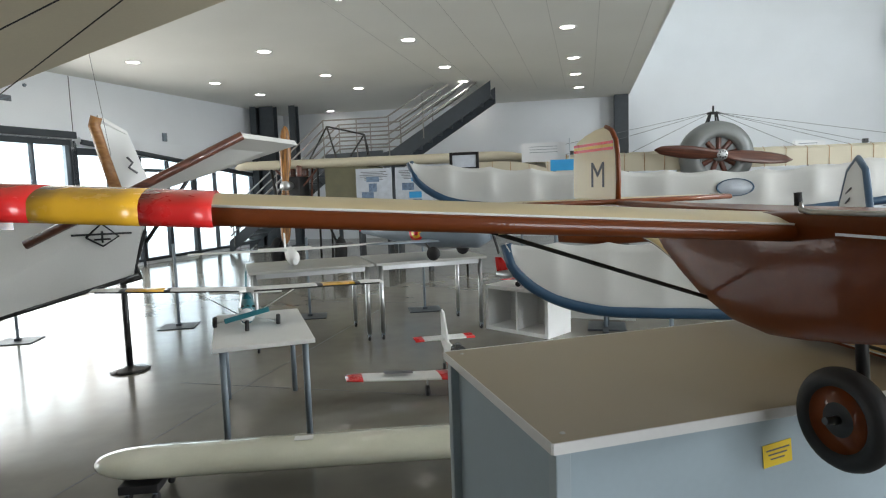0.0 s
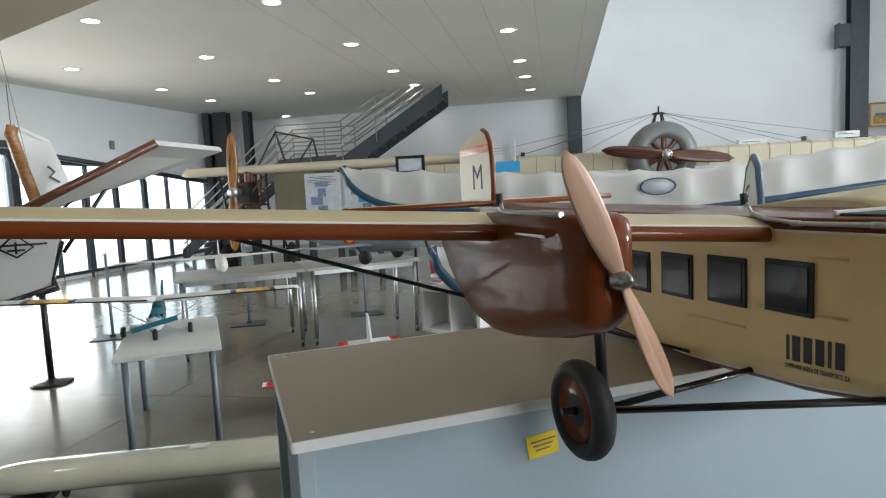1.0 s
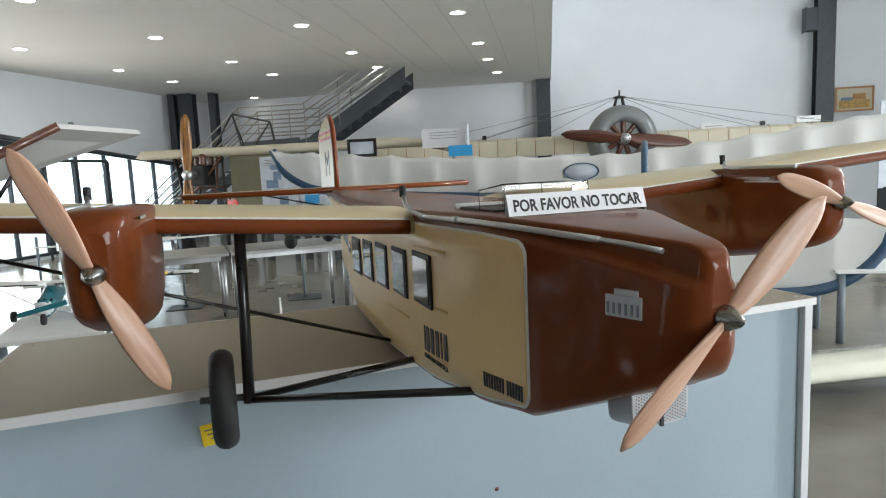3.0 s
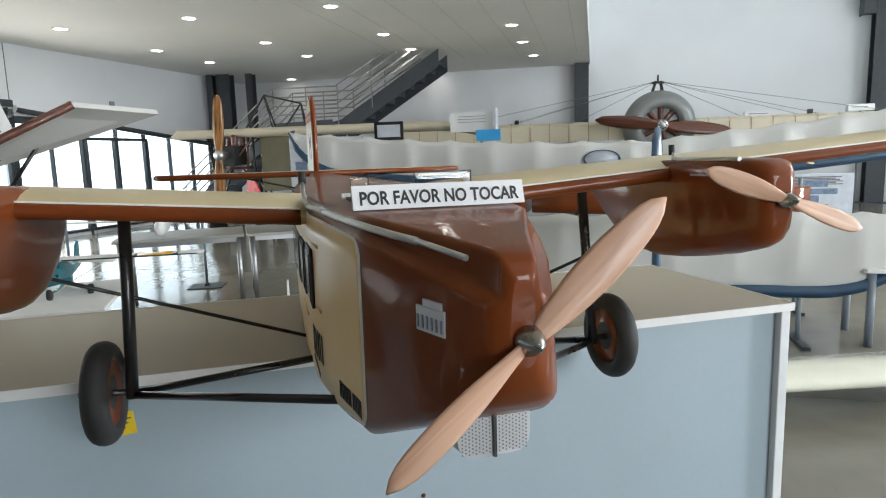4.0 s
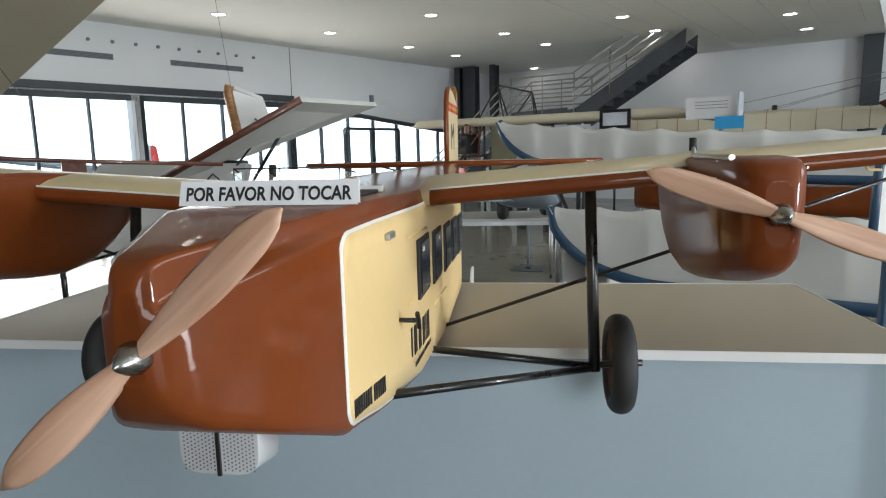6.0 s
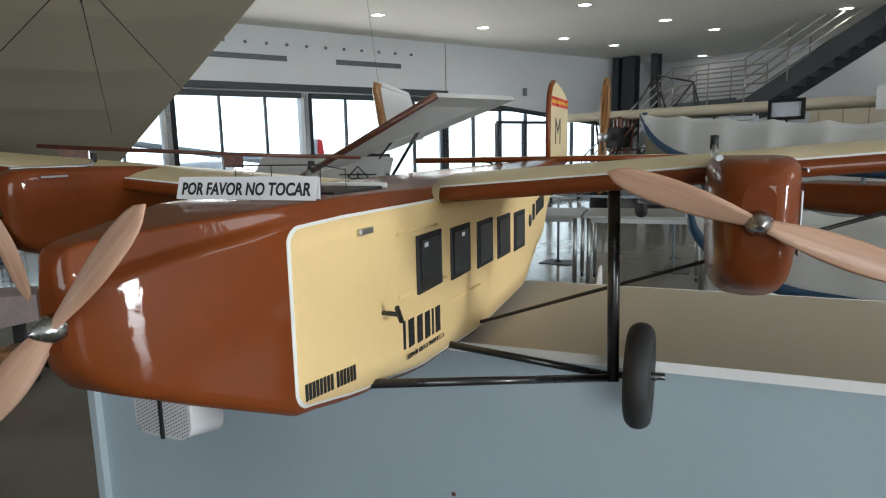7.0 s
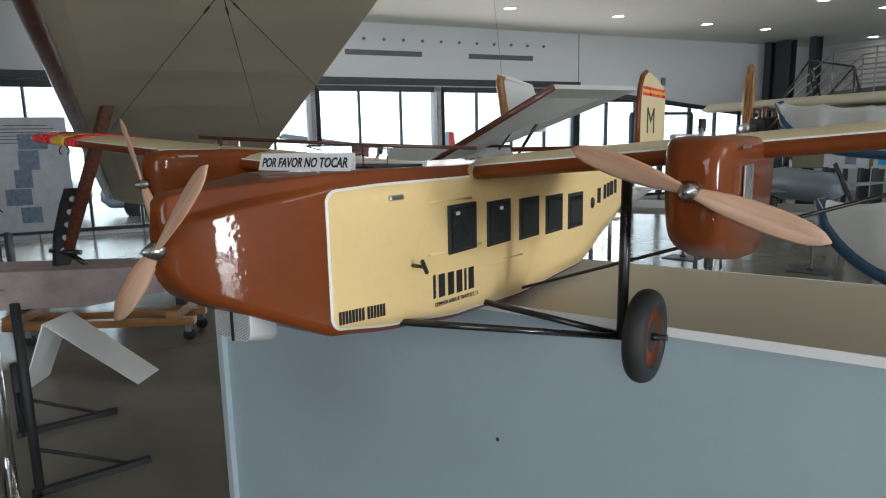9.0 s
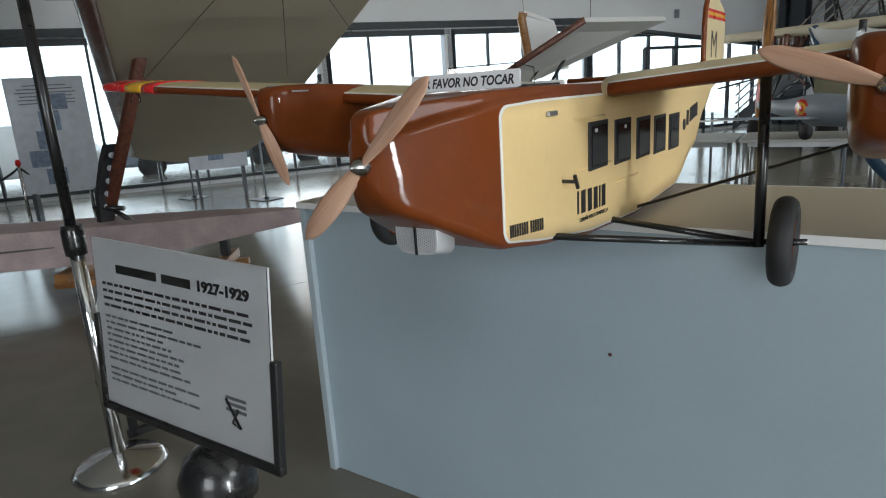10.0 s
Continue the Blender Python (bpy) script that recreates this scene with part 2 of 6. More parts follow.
def slab(name, p, q, z0, z1, thick, material, label="", holes=(), kind="structure"):
    """A wall from p to q; holes: (s0, s1, z0, z1) along it. The thickness lies on its left."""
    P, Q = Vector((*p, 0)), Vector((*q, 0))
    L = (Q - P).length
    ss = sorted({0.0, L, *(h[0] for h in holes), *(h[1] for h in holes)})
    zs = sorted({z0, z1, *(h[2] for h in holes), *(h[3] for h in holes)})
    bm = bmesh.new()
    for a, b in zip(ss, ss[1:]):
        for c, d in zip(zs, zs[1:]):
            if any(h[0] - 1e-5 <= a and b <= h[1] + 1e-5 and h[2] - 1e-5 <= c and d <= h[3] + 1e-5 for h in holes):
                continue
            box((b - a, thick, d - c), ((a + b) / 2, thick / 2, (c + d) / 2), bm=bm)
    bmesh.ops.remove_doubles(bm, verts=bm.verts, dist=1e-4)
    ob = part(name, bm, material)
    ob.matrix_world = Matrix.Translation(P) @ pose(0, 0, 0, 0, 0, math.degrees(math.atan2(Q.y - P.y, Q.x - P.x)))
    return tagged(ob, label, "wall", kind=kind)


# ---- the hall ----
fl = part("floor", box((60, 60, 0.3), (2, 8, -0.15)), FLOOR)
tagged(fl, "polished grey-brown concrete hall floor", "floor", kind="structure")

WA, WB = Vector((-9.25, 7.68)), Vector((-6.03, 19.3))
WD = (WB - WA).normalized()
WN = Vector((WD.y, -WD.x))          # towards the hall


def on_west(s, inward=0.0):
    q = WA + WD * s + WN * inward
    return q.x, q.y


slab("wall_west", on_west(-14), on_west(12.6), 0, 4.6, 0.25, WALL, "white plaster wall over a long glazed front",
     holes=[(6.0, 12.72, 0.08, 2.8), (12.88, 15.55, 0.08, 2.8), (15.71, 19.3, 0.08, 2.8), (19.42, 25.8, 0.08, 2.66)])
slab("wall_north", (-5.7, 20.9), (16, 17.1), 0, 8, 0.3, WALL, "high white plaster end wall")
# unseen wall; its upper opening is added for the fill lamp
slab("wall_east", (15.2, 18), (15.2, -8), 0, 8, 0.3, WALL, "unseen white wall with assumed window openings", holes=[(3.0, 12.0, 4.2, 7.4), (14.8, 16.2, 0.1, 3.1)])
# unseen wall, coloured dark only to keep bounced light off the model
slab("wall_south", (15.2, -7), (-14, -7), 0, 8, 0.3, mat("fill_cutting_dark", (0.07, 0.075, 0.08), rough=0.6), "unseen wall kept dark to cut fill, with an assumed window opening", holes=[(4.2, 9.2, 0.9, 5.6)])
slab("wall_end", (-6.2, 19.6), (-5.5, 21.2), 0, 4.6, 0.25, WALL, "white plaster return wall")

# the lower ceiling ends in a straight edge; a higher roof goes on beyond it
E0, E1 = Vector((0.35, -4.5)), Vector((5.3, 19.6))
ED = (E1 - E0).normalized()
EN = Vector((-ED.y, ED.x))


def ceiling_slab():
    bm = bmesh.new()
    a, b = E0 - ED * 4, E1 + ED * 0.4
    pts = [a, b, Vector((-6.5, 21.6)), Vector((-14.5, -8))]
    lo = [bm.verts.new((p.x, p.y, 4.107)) for p in pts]
    hi = [bm.verts.new((p.x, p.y, 4.75)) for p in pts]
    bm.faces.new(lo[::-1])
    bm.faces.new(hi)
    for k in range(4):
        bm.faces.new((lo[k], lo[(k + 1) % 4], hi[(k + 1) % 4], hi[k]))
    bmesh.ops.recalc_face_normals(bm, faces=bm.faces)
    return part("ceiling", bm, CEIL)


tagged(ceiling_slab(), "pale grey flat ceiling with board joints", "ceiling", kind="structure")
tagged(part("ceiling_high", box((34, 34, 0.3), (4, 6, 8.15)), CEIL), "high pale roof over the hall", "ceiling", kind="structure")


# ---- the trimotor model ----
SPINNER = mat("turned_metal", (0.32, 0.32, 0.31), rough=0.22, metal=1.0, vary=0.15, scale=30)
AX = pose(1.3645, 1.0005, 0, 0, 0, 17.4)
plane = thing("trimotor_model", "large cream and chestnut wooden trimotor airliner model on a pedestal", "model aircraft", AX)
CU = 0.011
# v, half width top, z top, half width at crease, z crease, half width at chin, z bottom
FUS = [
    (-0.394, 0.008, 1.452, 0.012, 1.428, 0.013, 1.365),
    (-0.388, 0.016, 1.468, 0.026, 1.430, 0.026, 1.345),
    (-0.375, 0.021, 1.477, 0.038, 1.434, 0.038, 1.326),
    (-0.350, 0.029, 1.480, 0.050, 1.441, 0.057, 1.306),
    (-0.280, 0.055, 1.486, 0.079, 1.455, 0.084, 1.270),
    (-0.200, 0.087, 1.492, 0.106, 1.466, 0.108, 1.232),
    (-0.140, 0.110, 1.497, 0.122, 1.475, 0.122, 1.203),
    (0.000, 0.132, 1.500, 0.142, 1.481, 0.142, 1.182),
    (0.200, 0.150, 1.498, 0.158, 1.48, 0.158, 1.160),
    (0.500, 0.154, 1.498, 0.162, 1.48, 0.162, 1.146),
    (0.900, 0.150, 1.500, 0.158, 1.482, 0.158, 1.156),
    (1.300, 0.112, 1.503, 0.119, 1.487, 0.119, 1.236),
    (1.700, 0.060, 1.508, 0.066, 1.492, 0.066, 1.345),
    (2.000, 0.034, 1.512, 0.038, 1.496, 0.038, 1.43),
    (2.400, 0.010, 1.516, 0.012, 1.500, 0.012, 1.49),
]


def fus_section(v):
    wt, zt, wc, zc, wb, zb = lerp_rows(FUS, v)
    hood = min(wc - 0.001, wt + 0.004)
    half = [(wt, zt), (hood, zc + 0.006), (wc, zc - 0.004), (wb, zb)]
    rd = [0.006, 0.004, 0.006, 0.022]
    pts = half + [(-x, z) for x, z in half[::-1]]
    return [(CU + p[0], v, p[1]) for p in rounded(pts, rd + rd[::-1])]


def side_u(v, z):
    """Half width of the flat flank."""
    wt, zt, wc, zc, wb, zb = lerp_rows(FUS, v)
    if z < zb + 0.022:
        return wb - 0.022 * (1 - math.sqrt(min(1, max(0, (z - zb) / 0.022)))) ** 2
    return max(wc, wb) if z < zc - 0.01 else wc


VS = [-0.394, -0.392, -0.388, -0.38, -0.368, -0.35, -0.32, -0.28, -0.24, -0.2, -0.17, -0.14, -0.1, -0.05] + [0.05 * k for k in range(49)]
part("fuselage", loft([fus_section(v) for v in VS]), BROWN, plane, "glossy chestnut brown fuselage")


def flank(side, grow, proud, material, name, label):
    bm = bmesh.new()
    v0 = -0.147 - grow
    cols = [v0 + 0.0005, v0 + 0.003, v0 + 0.008, v0 + 0.015, v0 + 0.024] + [-0.12 + 0.04 * k for k in range(56)] + [2.12]
    rows = []
    for v in cols:
        wt, zt, wc, zc, wb, zb = lerp_rows(FUS, v)
        lo, hi = zb + 0.017 - grow, min(1.470, zc - 0.010) + grow
        d = v - v0
        if d < 0.022:
            c = 0.022 - math.sqrt(max(0, 0.022 ** 2 - (0.022 - d) ** 2))
            lo, hi = lo + c, hi - c
        rows.append([bm.verts.new((CU + side * (side_u(v, lo + (hi - lo) * k / 8) + proud), v, lo + (hi - lo) * k / 8)) for k in range(9)])
    for a, b in zip(rows, rows[1:]):
        for k in range(8):
            f = bm.faces.new((a[k], b[k], b[k + 1], a[k + 1]) if side > 0 else (a[k], a[k + 1], b[k + 1], b[k]))
            f.smooth = True
    bm.normal_update()
    ret = bmesh.ops.extrude_face_region(bm, geom=bm.faces[:])
    for e in ret["geom"]:
        if isinstance(e, bmesh.types.BMVert):
            e.co.x -= side * 0.004
    bmesh.ops.recalc_face_normals(bm, faces=bm.faces)
    return part(name, bm, material, plane, label)


for sd in (-1, 1):
    flank(sd, 0.0045, 0.0012, WHITE_LINE, "pinstripe", "white pinstripe round the flank panel")
    flank(sd, 0.0, 0.0022, CREAM, "flank_panel", "cream painted flank panel")
    for k in range(5):
        v = 0.168 + 0.159 * k
        z = 1.3625 - 0.006 * k
        u = CU + sd * (side_u(v + 0.05, z) + 0.003)
        w = part("cabin_window", box((0.006, 0.112, 0.106), (u, v + 0.056, z), bevel=0.002), BLACK_MATT, plane, "black framed cabin window")
        part("pane", box((0.003, 0.094, 0.088), (u + sd * 0.0035, v + 0.056, z), bevel=0.001), DARK_GLASS, w, "dark glass pane")
        # small white patches painted as bright reflections on the first two panes
        if sd > 0 and k < 2:
            part("pane_glint", box((0.0006, 0.016, 0.008), (u + 0.0056, v + 0.03 + 0.03 * k, z + 0.034)), PAPER, w, "small white patch painted as a glint on the pane")
    for v0, v1, z in ((0.105, 0.26, 1.427), (0.105, 0.30, 1.318), (0.33, 0.50, 1.262)):
        u = CU + sd * (side_u(v0, z) + 0.003)
        u1 = CU + sd * (side_u(v1, z) + 0.003)
        part("rail", tube([(u, v0, z), (u1, v1, z - 0.002)], 0.0028, 8), CREAM, plane)
    u = CU + sd * (side_u(0.0, 1.44) + 0.006)
    if sd > 0:
        part("latch", box((0.008, 0.04, 0.010), (u, 0.01, 1.445), bevel=0.002), ALU, plane, "small metal latch")
    part("porthole", lathe([(0.0, 0.0), (0.018, 0.0), (0.018, 0.004), (0.0, 0.0042)], 20, "x"), BLACK, plane, "round black porthole").location = (CU + sd * (side_u(1.03, 1.33) + 0.003) - 0.002, 1.03, 1.345)
    if sd > 0:
        part("door_handle", tube([(CU + sd * 0.148, 0.055, 1.305), (CU + sd * 0.175, 0.055, 1.305)], 0.004, 8, bm=box((0.007, 0.034, 0.008), (CU + sd * 0.178, 0.055, 1.305), (-60, 0, 0), 0.002)), BLACK, plane, "small black cross handle")


# wings
def wing_section(u, side):
    k = (abs(u) - 0.15) / 1.94
    chord, th = 0.50 - 0.14 * k, 0.051 - 0.012 * k
    le = 0.255 + 0.055 * k
    z = (1.437 if u < 0 else 1.452) + 0.0765 * abs(u)
    if k > 0.95:
        e = (k - 0.95) / 0.05
        th *= math.sqrt(max(0.02, 1 - 0.9 * e * e))
        le, chord = le + 0.05 * e * e, chord - 0.12 * e * e
    return [(u, le + chord * x, z + th * h) for x, h in PROFILE]


# share of chord and of thickness, from the trailing edge over the top to the nose and back below
PROFILE = [(1.0, 0.34), (0.8, 0.62), (0.6, 0.86), (0.42, 0.98), (0.28, 1.0), (0.17, 0.94), (0.09, 0.82), (0.04, 0.66), (0.018, 0.55),
           (0.006, 0.44), (0.0, 0.28), (0.006, 0.12), (0.025, 0.02), (0.10, -0.02), (0.3, 0.0), (0.6, 0.1), (1.0, 0.3)]
LE_FROM, LE_TO = 8, 13


def le_section(u):
    s = wing_section(u, 1)
    pts = s[LE_FROM:LE_TO + 1]
    mid_z = s[10][2]
    out = [(p[0], p[1] - 0.0022, p[2] + (0.0012 if p[2] > mid_z else -0.0012)) for p in pts]
    return out + [(p[0], p[1] + 0.006, p[2]) for p in (pts[-1], pts[0])]


def strip(bm, us):
    return loft([le_section(u) for u in us], bm=bm)


for sd in (-1, 1):
    us = [0.15 + 0.0925 * k for k in range(20)] + [1.95, 2.00, 2.04, 2.07, 2.09]
    us = [CU + sd * u for u in us]
    wing = part("wing", loft([wing_section(u, sd) for u in us]), CREAM_PALE, plane, "cream wing with pale underside")
    for seq, m, nm in ((
        [(0.17, 1.645)], BROWN, "leading_edge"), ([(1.645, 1.73), (1.85, 2.09)], RED, "tip_band"), ([(1.73, 1.85)], YELLOW, "tip_band")):
        for a, b in seq:
            n = max(4, int((b - a) / 0.03) + 1)
            uu = [CU + sd * (a + (b - a) * k / (n - 1)) for k in range(n)]
            if nm == "leading_edge":
                part(nm, loft([le_section(u) for u in uu]), m, wing, "glossy chestnut leading edge")
            else:
                secs = []
                for u in uu:
                    s = wing_section(u, sd)
                    secs.append([(p[0], p[1] - (0.004 if 7 <= i <= 12 else 0), p[2] + (0.0035 if i < 10 else -0.0035)) for i, p in enumerate(s)])
                part(nm, loft(secs), m, wing, "gloss painted national colour band")
    ln = [le_section(CU + sd * (0.17 + 1.475 * k / 24))[0] for k in range(25)]
    part("edge_line", tube([(p[0], p[1] + 0.001, p[2] + 0.0012) for p in ln], 0.0022, 6), WHITE_LINE, wing)
    # small wire hooks under the wing
    for a, b in ((1.15, 0.42), (1.42, 0.5), (1.0, 0.45)):
        z = 1.452 + 0.077 * a
        part("hook", tube([(CU + sd * a, b, z), (CU + sd * (a + 0.02), b + 0.02, z - 0.018), (CU + sd * (a + 0.05), b + 0.03, z - 0.02)], 0.003, 6), CREAM, wing)
    lp = [(CU + sd * (1.955 + 0.026 * math.sin(t)), 0.40 + 0.012 * math.sin(2 * t), 1.598 - 0.032 + 0.034 * math.cos(t)) for t in [0.35 * k for k in range(-8, 9)]]
    part("wire_loop", tube(lp, 0.0028, 6), BLACK, wing, "black wire loop under the wing tip")

# nacelles, propellers, undercarriage
NAC = [
    (0.012, 0.018, 1.510, 1.425), (0.020, 0.032, 1.527, 1.398), (0.035, 0.042, 1.538, 1.381), (0.06, 0.049, 1.542, 1.368), (0.12, 0.055, 1.543, 1.351),
    (0.20, 0.057, 1.542, 1.335), (0.28, 0.057, 1.541, 1.322), (0.36, 0.055, 1.538, 1.314), (0.45, 0.050, 1.533, 1.322), (0.54, 0.042, 1.525, 1.355),
    (0.62, 0.032, 1.52, 1.40), (0.68, 0.022, 1.51, 1.44), (0.72, 0.010, 1.50, 1.47)]


def propeller(parent, c, a, r, label):
    """Blades in the plane across the shaft, turned by a degrees."""
    secs = []
    for k in range(33):
        t = -1 + k / 16
        w = abs(t)
        ch = r * (0.085 + 0.10 * math.sin(math.pi * min(1, w ** 0.85)) + 0.02 * w) * (math.sqrt(max(0.0, 1 - ((w - 0.8) / 0.2) ** 2)) if w > 0.8 else 1.0)
        ch = max(ch, 0.002)
        th = 0.012 - 0.008 * w
        tw = (55 - 38 * w) * (1 if t > 0 else -1)
        ring = []
        for q in range(10):
            an = 2 * math.pi * q / 10
            x, y = 0.5 * ch * math.cos(an) * 1.25, 0.5 * th * math.sin(an)
            cs, sn = math.cos(radians(tw)), math.sin(radians(tw))
            ring.append((t * r, x * sn * 0.45 + y, x * cs))
        secs.append(ring)
    m = Matrix.Translation(c) @ Matrix.Rotation(radians(a), 4, "Y")
    pr = part("propeller", loft(secs), PROP_WOOD, parent, label)
    pr.matrix_basis = m
    part("spinner", lathe([(0.0, -0.026), (0.006, -0.020), (0.012, -0.009), (0.0155, 0.0), (0.0155, 0.008), (0.012, 0.016), (0.012, 0.05)], 24, "y"), SPINNER, pr, "polished metal spinner")
    return pr


for sd, zh, ang in ((-1, 1.4545, 65.2), (1, 1.471, 19.2)):
    uc = 0.006 + sd * 0.688
    dz = 0.3 * (zh - 1.453)
    secs = []
    for v, hw, zt, zb in NAC:
        pts = [(hw, zt), (hw * 1.02, (zt + zb) / 2), (hw * 0.85, zb), (-hw * 0.85, zb), (-hw * 1.02, (zt + zb) / 2), (-hw, zt)]
        secs.append([(uc + p[0], v, p[1] + dz) for p in rounded(pts, [0.022, 0.06, 0.04, 0.04, 0.06, 0.022], 4)])
    nac = part("engine_nacelle", loft(secs), BROWN, plane, "glossy chestnut engine nacelle")
    if sd > 0:
        part("inspection_plate", box((0.003, 0.078, 0.086), (uc + 0.0565, 0.135, 1.455 + dz), bevel=0.001), ALU, nac, "dull metal inspection plate")
    if sd > 0:
        part("plate_seam", box((0.001, 0.003, 0.086), (uc + 0.0583, 0.145, 1.455 + dz)), INK_GREY, nac)
    part("hand_rail", tube([(uc - 0.046, 0.280, 1.558 + dz), (uc - 0.046, 0.275, 1.545 + dz), (uc - 0.046, 0.255, 1.5415 + dz), (uc - 0.044, 0.075, 1.5415 + dz)], 0.0048, 8), ALU, nac, "bent metal exhaust pipe")
    part("pipe_cap", tube([(uc - 0.046, 0.281, 1.551 + dz), (uc - 0.046, 0.283, 1.573 + dz)], 0.0065, 10), BLACK_MATT, nac)
    part("trim_strip", box((0.002, 0.10, 0.004), (uc - 0.0575, 0.15, 1.51 + dz)), ALU, nac)
    part("trim_strip", box((0.002, 0.06, 0.004), (uc + 0.0575, 0.10, 1.525 + dz)), ALU, nac)
    propeller(nac, (uc, 0.0, zh), ang, 0.19 if sd < 0 else 0.187, "carved beech propeller")
    # undercarriage leg, V struts and wheel
    s = sd
    part("landing_leg", tube([(s * 0.482, 0.385, 1.50), (s * 0.492, 0.345, 1.125)], 0.0115, 12), BLACK, plane, "black undercarriage leg")
    part("axle", tube([(s * 0.485, 0.35, 1.135), (s * 0.585, 0.35, 1.142)], 0.007, 10), BLACK, plane)
    part("axle_brace", tube([(s * 0.49, 0.347, 1.130), (CU + s * 0.135, 0.018, 1.196)], 0.0075, 10), BLACK, plane, "black undercarriage brace")
    part("axle_brace", tube([(s * 0.49, 0.352, 1.132), (CU + s * 0.145, 0.318, 1.174)], 0.0075, 10), BLACK, plane, "black undercarriage brace")
    part("wing_strut", tube([(CU + s * 0.15, 0.505, 1.165), (s * 1.28, 0.52, 1.553)], 0.0042, 10), BLACK, plane, "thin black wing strut")
    wheel = part("wheel", lathe([(0.0, -0.012), (0.066, -0.016), (0.066, 0.016), (0.0, 0.012)], 32, "x"), BROWN, plane, "chestnut wheel disc")
    wheel.location = (s * 0.540, 0.350, 1.140)
    prof = [(0.062 + 0.0, -0.014), (0.066, -0.02)] + [(0.078 + 0.021 * math.cos(t), 0.024 * math.sin(t)) for t in [-1.9 + 0.38 * k for k in range(11)]] + [(0.066, 0.02), (0.062, 0.014)]
    part("tyre", lathe(prof, 40, "x"), RUBBER, wheel, "black rubber tyre")
    part("hub_nut", lathe([(0.0, s * 0.03), (0.008, s * 0.03), (0.009, s * 0.01), (0.0, s * 0.008)], 12, "x"), BLACK, wheel)

propeller(plane, (0.016, -0.398, 1.393), -42.0, 0.193, "carved beech propeller")

# nose details
pipe_pts = [(CU - 0.160, 0.335, 1.530), (CU - 0.160, 0.318, 1.506), (CU - 0.160, 0.28, 1.494)]
pipe_pts += [(CU - lerp_rows(FUS, v)[0] - 0.008, v, lerp_rows(FUS, v)[1] - 0.011) for v in (0.2, 0.12, 0.05, 0.0, -0.06, -0.12, -0.17, -0.22, -0.26)]
part("exhaust_pipe", tube(pipe_pts, 0.0047, 10), ALU, plane, "long metal exhaust pipe")
part("pipe_end", tube([pipe_pts[-1], (CU - 0.059, -0.30, 1.474), (CU - 0.040, -0.345, 1.468)], 0.0036, 8), ALU, plane)
for v in (0.2, 0.05):
    a, b = [(CU - lerp_rows(FUS, w)[0] - 0.008, w, lerp_rows(FUS, w)[1] - 0.011) for w in (v, v + 0.02)]
    part("pipe_joint", tube([a, b], 0.0060, 10), ALU, plane)
part("pipe_cap", tube([(CU - 0.160, 0.334, 1.522), (CU - 0.160, 0.338, 1.545)], 0.0075, 10), BLACK_MATT, plane)
plate = part("metal_badge", box((0.003, 0.052, 0.028), (0, 0, 0), bevel=0.001), ALU, plane, "silver vent plate")
plate.matrix_basis = pose(-0.058, -0.308, 1.398, 0, 0, 20.5)
for k in range(6):
    part("slot", box((0.002, 0.003, 0.014), (-0.0014, -0.021 + 0.0085 * k, -0.003)), STEEL_GREY, plate)
part("badge_top", box((0.003, 0.034, 0.008), (0, -0.004, 0.018), bevel=0.001), ALU, plate)
GRILLE = mat("pale_sheet_metal", (0.56, 0.57, 0.58), rough=0.4, metal=0.1, vary=0.05)
chin = part("chin_radiator", loft([[(0.022 + p.x, v, p.y + dz) for p in rounded([(0.045, 0.03), (0.045, -0.03), (-0.045, -0.03), (-0.045, 0.03)], [0.006, 0.024, 0.024, 0.006])] for v, dz in ((-0.276, 1.250), (-0.272, 1.250), (-0.220, 1.238))]), GRILLE, plane, "perforated metal radiator under the nose")
GRID = mat("perforated_sheet", (0.6, 0.61, 0.62), rough=0.4, metal=0.6, vary=0.1)
for su in (-1, 1):
    bm = bmesh.new()
    for i in range(9):
        for j in range(11):
            box((0.0013, 0.0012, 0.0013), (0.022 + su * (0.006 + 0.0042 * i), -0.2766, 1.225 + 0.0046 * j + (0.0023 if i % 2 else 0)), bm=bm)
    part("perforation", bm, INK_GREY, chin)
part("radiator_bar", box((0.004, 0.004, 0.062), (0.022, -0.2775, 1.250)), BLACK, chin)

# low clear windscreen cage behind the card
ws = part("windscreen", box((0.160, 0.0015, 0.042), (CU - 0.004, 0.0, 1.5225)), CLEAR, plane, "clear acrylic windscreen with thin dark edges")
FL, FR, BL, BR = (-0.070, 0.0), (0.090, 0.0), (-0.088, 0.064), (0.096, 0.064)
for a, b in ((FL, FR), (FL, BL), (FR, BR)):
    za, zb = 1.546, 1.546 if b == FR else 1.536
    part("windscreen_frame", tube([(*a, za), (*b, zb)], 0.0011, 6), BLACK, ws)
for p, z in ((FL, 1.546), (FR, 1.546), (BL, 1.536), (BR, 1.536), ((0.0, 0.0), 1.546)):
    part("windscreen_frame", tube([(*p, 1.499), (*p, z)], 0.0009, 6), BLACK_MATT, ws)
for a, b in ((FL, BL), (FR, BR)):
    d = Vector((b[0] - a[0], b[1] - a[1]))
    sp = part("side_pane", box((d.length, 0.0012, 0.038), (0, 0, 0)), CLEAR, ws)
    sp.matrix_basis = Matrix.Translation(((a[0] + b[0]) / 2, (a[1] + b[1]) / 2, 1.520)) @ pose(0, 0, 0, 0, 0, math.degrees(math.atan2(d.y, d.x)))
part("cockpit_sill", box((0.205, 0.008, 0.010), (CU, 0.176, 1.504), bevel=0.002), WHITE_LINE, plane, "white sill behind the cockpit")
